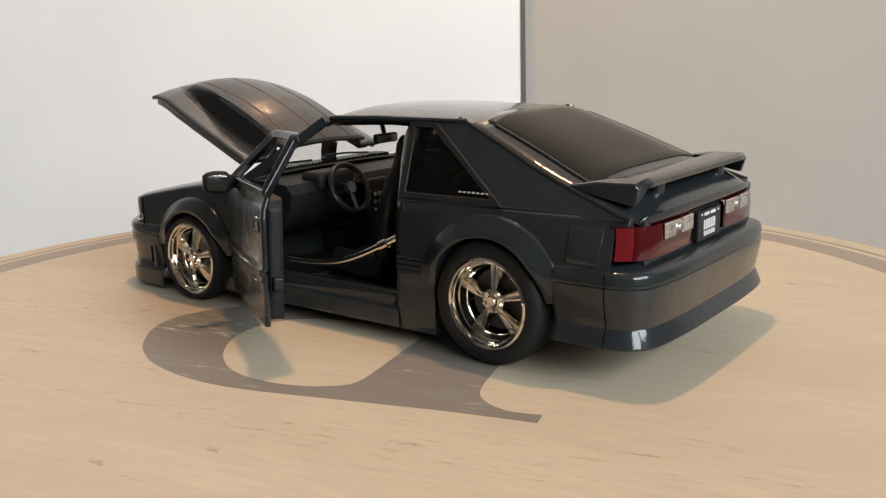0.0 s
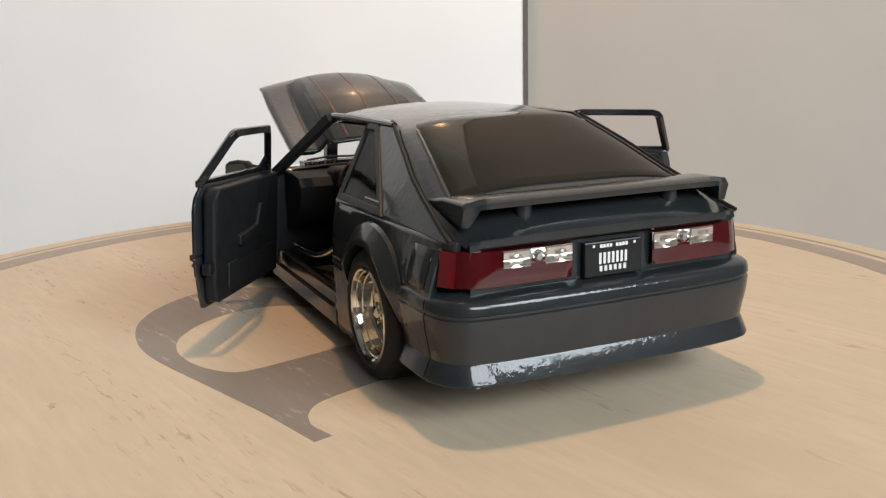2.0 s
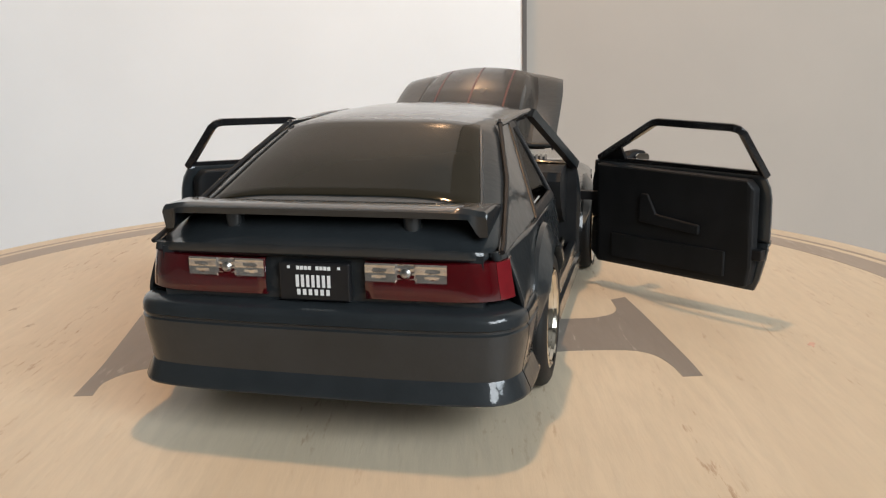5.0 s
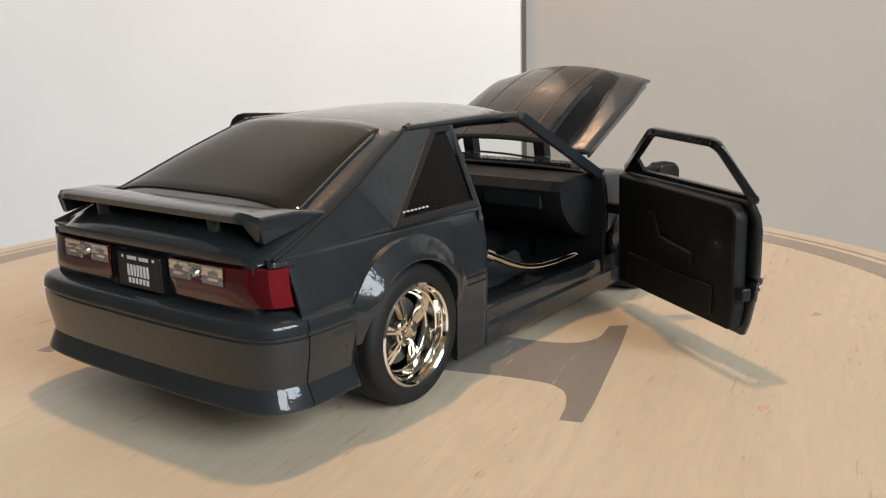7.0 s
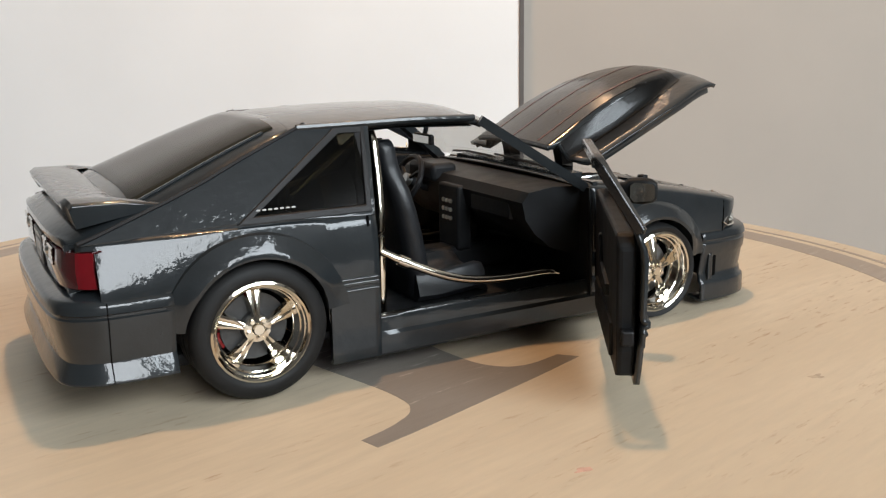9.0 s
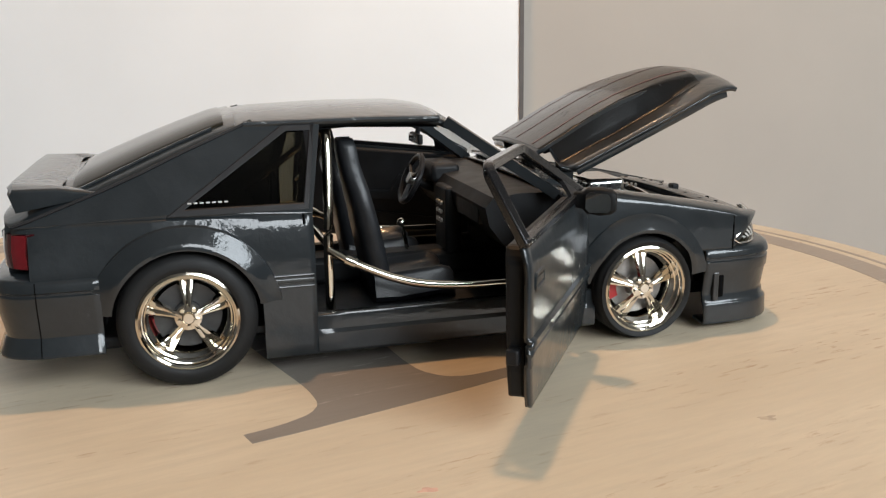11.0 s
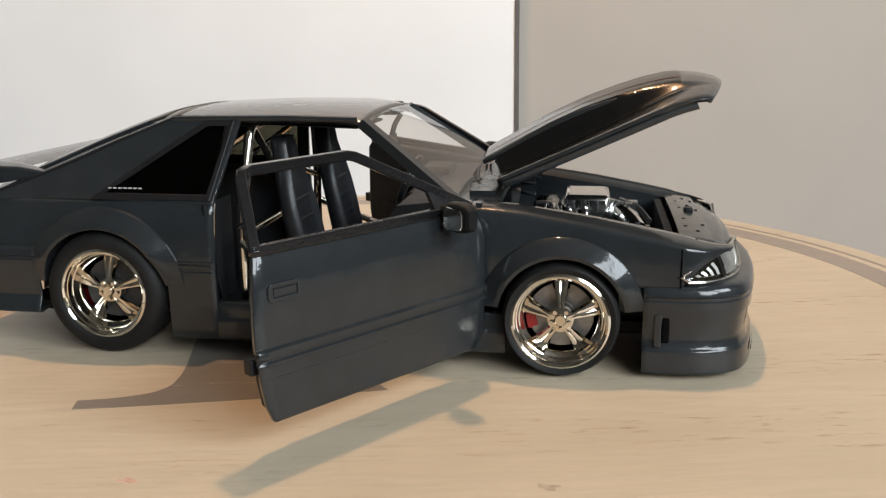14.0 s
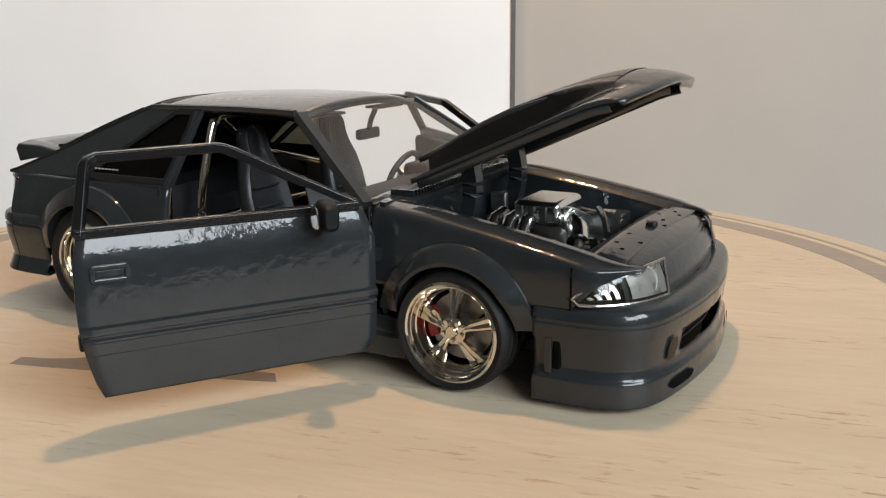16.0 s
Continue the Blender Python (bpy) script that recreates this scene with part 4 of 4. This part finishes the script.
part("stalk", tube([(7.8, 2.4, 48.6), (8.6, 2.4, 51.5), (10.4, 2.0, 54.4)], 0.7, 8), TRIM, mir)
for s in (1, -1):
    part("sun_visor", box(3, 8, s * 8 - (0 if s > 0 else 12), s * 8 + (12 if s > 0 else 0), 53.6, 54.3), CABIN, car, bevel=0.3)
    # bucket seat
    c = s * 17.5
    rows = []
    for x, z, w, t in ((-8.4, 12, 8.0, 2), (-9.6, 20, 8.6, 2.2), (-11.2, 28, 8.8, 2.0), (-12.6, 34, 8.6, 1.7), (-13.8, 39, 7.4, 1.6), (-14.8, 42.6, 5.4, 1.4), (-15.4, 45, 4.6, 1.3), (-16.0, 48.5, 4.4, 1.2), (-16.4, 50.2, 3.4, 0.8), (-16.6, 50.8, 2.0, 0.3)):
        rows.append(round_loop([(x + o, c + w * k, z) for k, o in ((-1, 1.0), (-0.86, 2.9), (-0.6, 1.5), (0, 0.9), (0.6, 1.5), (0.86, 2.9), (1, 1.0), (0.8, -t), (0, -t - 0.5), (-0.8, -t))]))
    seat = part("seat", grid(rows, True, True), SEAT, car, "black bucket seat with side bolsters")
    rows = []
    for x, z, w in ((-10.5, 16.5, 8.6), (-5, 16.4, 9.0), (2, 17.0, 9.0), (6.5, 17.4, 8.8), (8.8, 16.6, 8.2), (9.8, 15.2, 7.6)):
        rows.append(round_loop([(x, c + w * k, z + o) for k, o in ((-1, -5), (-1, 0.2), (-0.84, 1.9), (-0.55, 0.3), (0, -0.2), (0.55, 0.3), (0.84, 1.9), (1, 0.2), (1, -5))]))
    part("cushion", grid(rows, True, True), SEAT, seat)
    for k in range(4):
        x, z = -7.6 - 0.9 * k, 20.5 + 5 * k
        part("seam", tube([(x - 0.6, c - 5, z), (x - 0.95, c, z - 0.2), (x - 0.6, c + 5, z)], 0.35, 6), SEAT, seat)
cage = part("roll_cage", tube(smooth_line([(-22.0, 30.0, 11), (-22.0, 30.2, 28), (-21.6, 29.6, 36), (-21.0, 26.6, 47), (-20.8, 24.4, 52.2), (-20.8, 20.5, 53.6), (-20.8, 0, 54), (-20.8, -20.5, 53.6), (-20.8, -24.4, 52.2), (-21.0, -26.6, 47), (-21.6, -29.6, 36), (-22.0, -30.2, 28), (-22.0, -30.0, 11)]), 1.15, 12), CHROME, car, "polished chrome roll cage")
part("cross_bar", tube([(-22.2, 30, 27.5), (-23.0, 0, 27.5), (-22.2, -30, 27.5)], 0.9, 10), CHROME, cage)
part("diagonal_bar", tube([(-21.8, 29.4, 34), (-21.6, -10, 44), (-20.9, -22, 52.8)], 0.9, 10), CHROME, cage)
for s in (1, -1):
    part("door_bar", tube(smooth_line([(-22.2, s * 30.8, 26.4), (-17, s * 32.8, 23.6), (-8, s * 34.2, 19.6), (0, s * 34.4, 17.4), (10, s * 34.4, 16.4), (22, s * 34.2, 16.2), (26, s * 33.6, 15.2)]), 1.0, 10), CHROME, cage)
    part("joint", tube([(-18.4, s * 32.3, 24.3), (-16.2, s * 32.9, 23.2)], 1.4, 12), CHROME, cage)
    part("rear_stay", tube([(-21.4, s * 20, 53), (-40, s * 22, 40)], 0.8, 8), CHROME, cage)

# underside
part("underbody", box(-84, 88, -28, 28, 6.5, 9.5), CHASSIS, car, smooth=False, bevel=1.0)
for s in (1, -1):
    part("exhaust_tip", tube([(-80, s * 30, 8.2), (-90.0, s * 30.4, 8.8)], 0.9, 12), SILVER, car)


# doors
MIRROR_CASE = material("mirror_case_paint", (0.010, 0.0105, 0.011), 0.5, 0, 0.0, 0.15, 0.003, 0.25, 0.0009, 0.15)
FRAME_BLACK = material("glossy_black_frame", (0.008, 0.008, 0.009), 0.22, 0, 0.5, 0.1, 0.003, 0.3, 0.0008, 0.3)


def door(s, hinge, angle, lift, sag=0.0, lean=0.0):
    """A door swung open about its hinge; u runs back along it, d inwards."""
    rot = Matrix.Translation((hinge[0], hinge[1], lift)) @ Matrix.Rotation(radians(-s * angle), 4, "Z") @ Matrix.Rotation(radians(sag), 4, "Y") @ Matrix.Rotation(radians(s * lean), 4, "X")

    def at(u, d, z):
        return rot @ Vector((-u, -s * d, z))

    def skin(u, z):
        return max(0, z - 31) * 0.16 + max(0, 12 - z) * 0.03 + 0.6 * (1 - math.exp(-max(0, z - 33)))

    zs = [5.0, 5.4, 8, 12, 13.4, 13.6, 15.8, 16.1, 16.5, 16.9, 17.3, 17.7, 18.9, 19.3, 19.6, 24, 30, 33, 35.4, 36.6]
    rows = []
    for k in range(25):
        u = 58 * k / 24
        col = []
        for z in zs:
            d = skin(u, z)
            if z in (16.1, 16.5):
                d -= 0.45
            if z in (17.7, 18.9):
                d -= 0.8
            if z in (5.0, 5.4, 8, 12, 13.4):
                d += 0.25
            front = -0.9 + 2.2 * max(0, (z - 30) / 7) + 3.0 * max(0, (9 - z) / 4) ** 2
            rear = lerp(z, [(5, 54.6), (8, 55.9), (14, 57.3), (20, 58), (29, 58), (33, 57.5), (37, 56.4)])
            uu = front + (rear - front) * k / 24
            col.append(at(uu, d, z))
        rows.append(col)
    dr = part("door", grid(rows), PAINT, car, "open gunmetal door with black window frame", solid=1.2)
    dl = lambda z: 1.6 + (z - 36.5) * 0.63
    bars = [(56.4, 36.0), (53.4, 47.6), (52.6, 48.7), (51.0, 49.2), (28.6, 49.6), (27.0, 49.3), (25.4, 48.6), (2.4, 37.0)]
    part("window_frame", tube([at(u, dl(z), z) for u, z in bars], 1.0, 4, None, True), FRAME_BLACK, dr, "black window frame", bevel=0.3)
    part("belt_strip", tube([at(57, 1.6, 36.6), at(2, 1.6, 36.9)], 0.9, 4, None, True), FRAME_BLACK, dr, bevel=0.3)
    part("quarter_light", slab([(2.6, 37), (12.2, 37), (12.2, 42.9)], 1.0, lambda u, z, w: at(u, dl(z) + w - 0.5, z)), TRIM, dr, smooth=False)
    inner = slab([(4, 6.5), (54.5, 6.5), (55.5, 12), (55.5, 33), (53.5, 35.4), (4, 36)], 3.6, lambda u, z, w: at(u, 1.5 + w + max(0, z - 31) * 0.16, z))
    trim = part("inner_trim", inner, CABIN, dr, "black moulded inner trim panel", smooth=False, bevel=0.9)
    part("armrest", slab([(20, 20.4), (40, 19.0), (40, 21.6), (26, 23.0), (23, 28.5), (20.6, 28.5)], 1.4, lambda u, z, w: at(u, 5.0 + w, z)), CABIN, trim, smooth=False, bevel=0.4)
    part("door_pocket", slab([(10, 8.5), (48, 8.5), (48, 15.5), (10, 15.5)], 0.9, lambda u, z, w: at(u, 5.0 + w, z)), CABIN, trim, smooth=False, bevel=0.5)
    part("latch", slab([(54.2, 14), (58.0, 14), (58.0, 17), (54.2, 17)], 2.4, lambda u, z, w: at(u, 2.2 + w, z)), TRIM, dr, smooth=False, bevel=0.4)
    hn = part("door_handle", slab([(48.6, 27.4), (54.6, 27.4), (55.2, 28), (55.2, 30.2), (54.6, 30.8), (48.6, 30.8), (48.0, 30.2), (48.0, 28)], 0.8, lambda u, z, w: at(u, -0.45 + w + skin(u, z), z), [[(49.0, 28.2), (54.2, 28.2), (54.2, 30.0), (49.0, 30.0)]]), PAINT, dr, smooth=False, bevel=0.2)
    part("grip", slab([(49.2, 28.6), (54, 28.6), (54, 29.7), (49.2, 29.7)], 0.5, lambda u, z, w: at(u, -0.3 + w + skin(u, z), z)), PAINT, hn, smooth=False)
    rows = []
    oval = [(math.copysign(abs(math.cos(q)) ** 0.55, math.cos(q)), math.copysign(abs(math.sin(q)) ** 0.55, math.sin(q))) for q in [2 * math.pi * k / 16 for k in range(16)]]
    for d, k, w in ((1.6, 0.55, 0.6), (-0.4, 0.62, 0.8), (-1.4, 0.92, 1.0), (-4.5, 1.0, 1.0), (-6.8, 0.86, 0.92), (-7.8, 0.6, 0.6)):
        rows.append([at(10.2 + 2.0 * w * cx - 0.12 * d, d, 36.4 + 3.2 * k * cz) for cx, cz in oval])
    mr = part("wing_mirror", grid(rows, True, True), MIRROR_CASE, dr, "dark wing mirror with silver face")
    part("mirror_face", slab([(-1.4, 37.2), (-1.4, 40.2), (-2.4, 40.9), (-6.4, 40.6), (-7.0, 39.8), (-7.0, 37.4), (-6.4, 36.6), (-2.4, 36.3)], 0.3, lambda d, z, w: at(12.7 + w - 0.12 * d, d, z - 2.2)), MIRROR, mr, smooth=False)
    part("hinge", tube(smooth_line([(34.5, s * 30, 27.5), (36, s * 34, 27.5), at(1.5, 2.2, 27.5 - lift), at(5, 2.6, 27.5 - lift)]), 1.3, 4, None, True), TRIM, dr)
    return dr


door(-1, (37.4, -43.2), 55.2, 2.1)
door(1, (34.6, 41.6), 31.4, 1.9, 3.4, 2.0)


# wheels
def wheel(axle, s, r_tyre, width, dish):
    """Five-spoke chrome wheel; built outwards along +y, then set on its side."""
    rim, w = 10.9, width
    base = Matrix.Translation((axle[0], s * (39.9 if axle[0] < 0 else 41.0), axle[1])) @ (Matrix.Identity(4) if s > 0 else Matrix.Rotation(math.pi, 4, "Z"))

    def put(bm):
        bm.transform(base)
        return bm

    prof = [(rim - 0.4, -0.6), (rim + 0.3, 0.1), (rim + 1.2, 0.25), (r_tyre - 1.6, 0.0), (r_tyre - 0.6, -0.6), (r_tyre, -1.8), (r_tyre, -w + 1.8), (r_tyre - 0.6, -w + 0.6), (rim, -w), (rim - 1, -w + 0.5)]
    ty = part("wheel", put(lathe(prof, 72)), RUBBER, car, "black tyre on chrome five-spoke wheel")
    for o in (-w * 0.3, -w * 0.5, -w * 0.7):
        part("tread_rib", put(lathe([(r_tyre - 0.2, o - 0.9), (r_tyre + 0.12, o - 0.7), (r_tyre + 0.12, o + 0.7), (r_tyre - 0.2, o + 0.9)], 60)), RUBBER, ty)
    part("rim", put(lathe([(rim - 0.1, -0.7), (rim, -0.1), (rim - 0.5, 0.15), (rim - 0.9, -0.15), (rim - 1.1, -0.9), (rim - 1.35, -1.0), (rim - 1.6, -2.2), (rim - 1.9, -2.4), (rim - 2.2, -4.2), (rim - 2.6, -4.6), (rim - 2.8, -8.5)], 72)), CHROME, ty, "chrome stepped rim")
    part("barrel", put(lathe([(rim - 2.75, -8.4), (rim - 2.7, -w + 1)], 48)), CHASSIS, ty)
    for k in range(5):
        a = radians(90 + 72 * k)
        rows = []
        for r, hw_, y, th in ((1.2, 1.1, -1.9, 1.6), (2.8, 0.95, -2.0, 1.5), (4.6, 1.25, -2.4, 1.4), (6.6, 1.75, -2.9, 1.2), (8.6, 2.2, -3.6, 0.9)):
            col = []
            for q, o in ((-1, -0.9), (-0.72, 0.0), (-0.3, 0.12), (0, -0.12), (0.3, 0.12), (0.72, 0.0), (1, -0.9), (0.5, -th), (-0.5, -th)):
                x, z = r, hw_ * q
                col.append((x * math.cos(a) - z * math.sin(a), y + o - dish, x * math.sin(a) + z * math.cos(a)))
            rows.append(col)
        part("spoke", put(grid(rows, True, True)), CHROME, ty)
    part("hub", put(lathe([(r, o - dish) for r, o in ((0, -0.8), (1.1, -0.8), (1.35, -1.1), (1.4, -1.7), (2.9, -2.0), (3.0, -3.2), (0, -3.4))], 28)), CHROME, ty)
    for k in range(5):
        a = radians(54 + 72 * k)
        part("lug_nut", put(tube([(2.15 * math.cos(a), -2.4 - dish, 2.15 * math.sin(a)), (2.15 * math.cos(a), -1.1 - dish, 2.15 * math.sin(a))], 0.5, 6)), CHROME, ty)
    part("brake_disc", put(lathe([(1.5, -5.6), (3.0, -5.4), (3.2, -5.9), (7.3, -5.9), (7.3, -6.5), (1.5, -6.5)], 40)), ROTOR if axle[0] > 0 else ROTOR_DARK, ty, "grey brake disc")
    bm = bmesh.new()
    rows = []
    for k in range(9):
        a = radians((180 if s > 0 else 0) + (26 if axle[0] > 0 else 14) * (k / 4 - 1))
        rows.append([(r * math.cos(a), y - dish * 1.6, r * math.sin(a)) for r, y in ((5.6, -5.3), (7.8, -5.3), (8.0, -5.8), (8.0, -7), (5.6, -7))])
    a_ = grid(rows, True, True)
    if axle[0] < 0:
        a_.transform(Matrix.Rotation(radians(20), 4, "Y"))
    bm.free()
    part("caliper", put(a_), CALIPER, ty, "red brake caliper")
    return ty


for s in (1, -1):
    wheel(REAR_AXLE, s, 14.9, 14, 1.4)
    wheel(FRONT_AXLE, s, 12.9, 13, 0.0)


# ---- motion ----
def motions():
    turn = [(t, pose(0, 0, 0, 0, 0, a) @ WOBBLE) for t, a in SPIN]
    walk(table, turn)
    walk(car, [(t, m @ CAR) for t, m in turn])


motions()
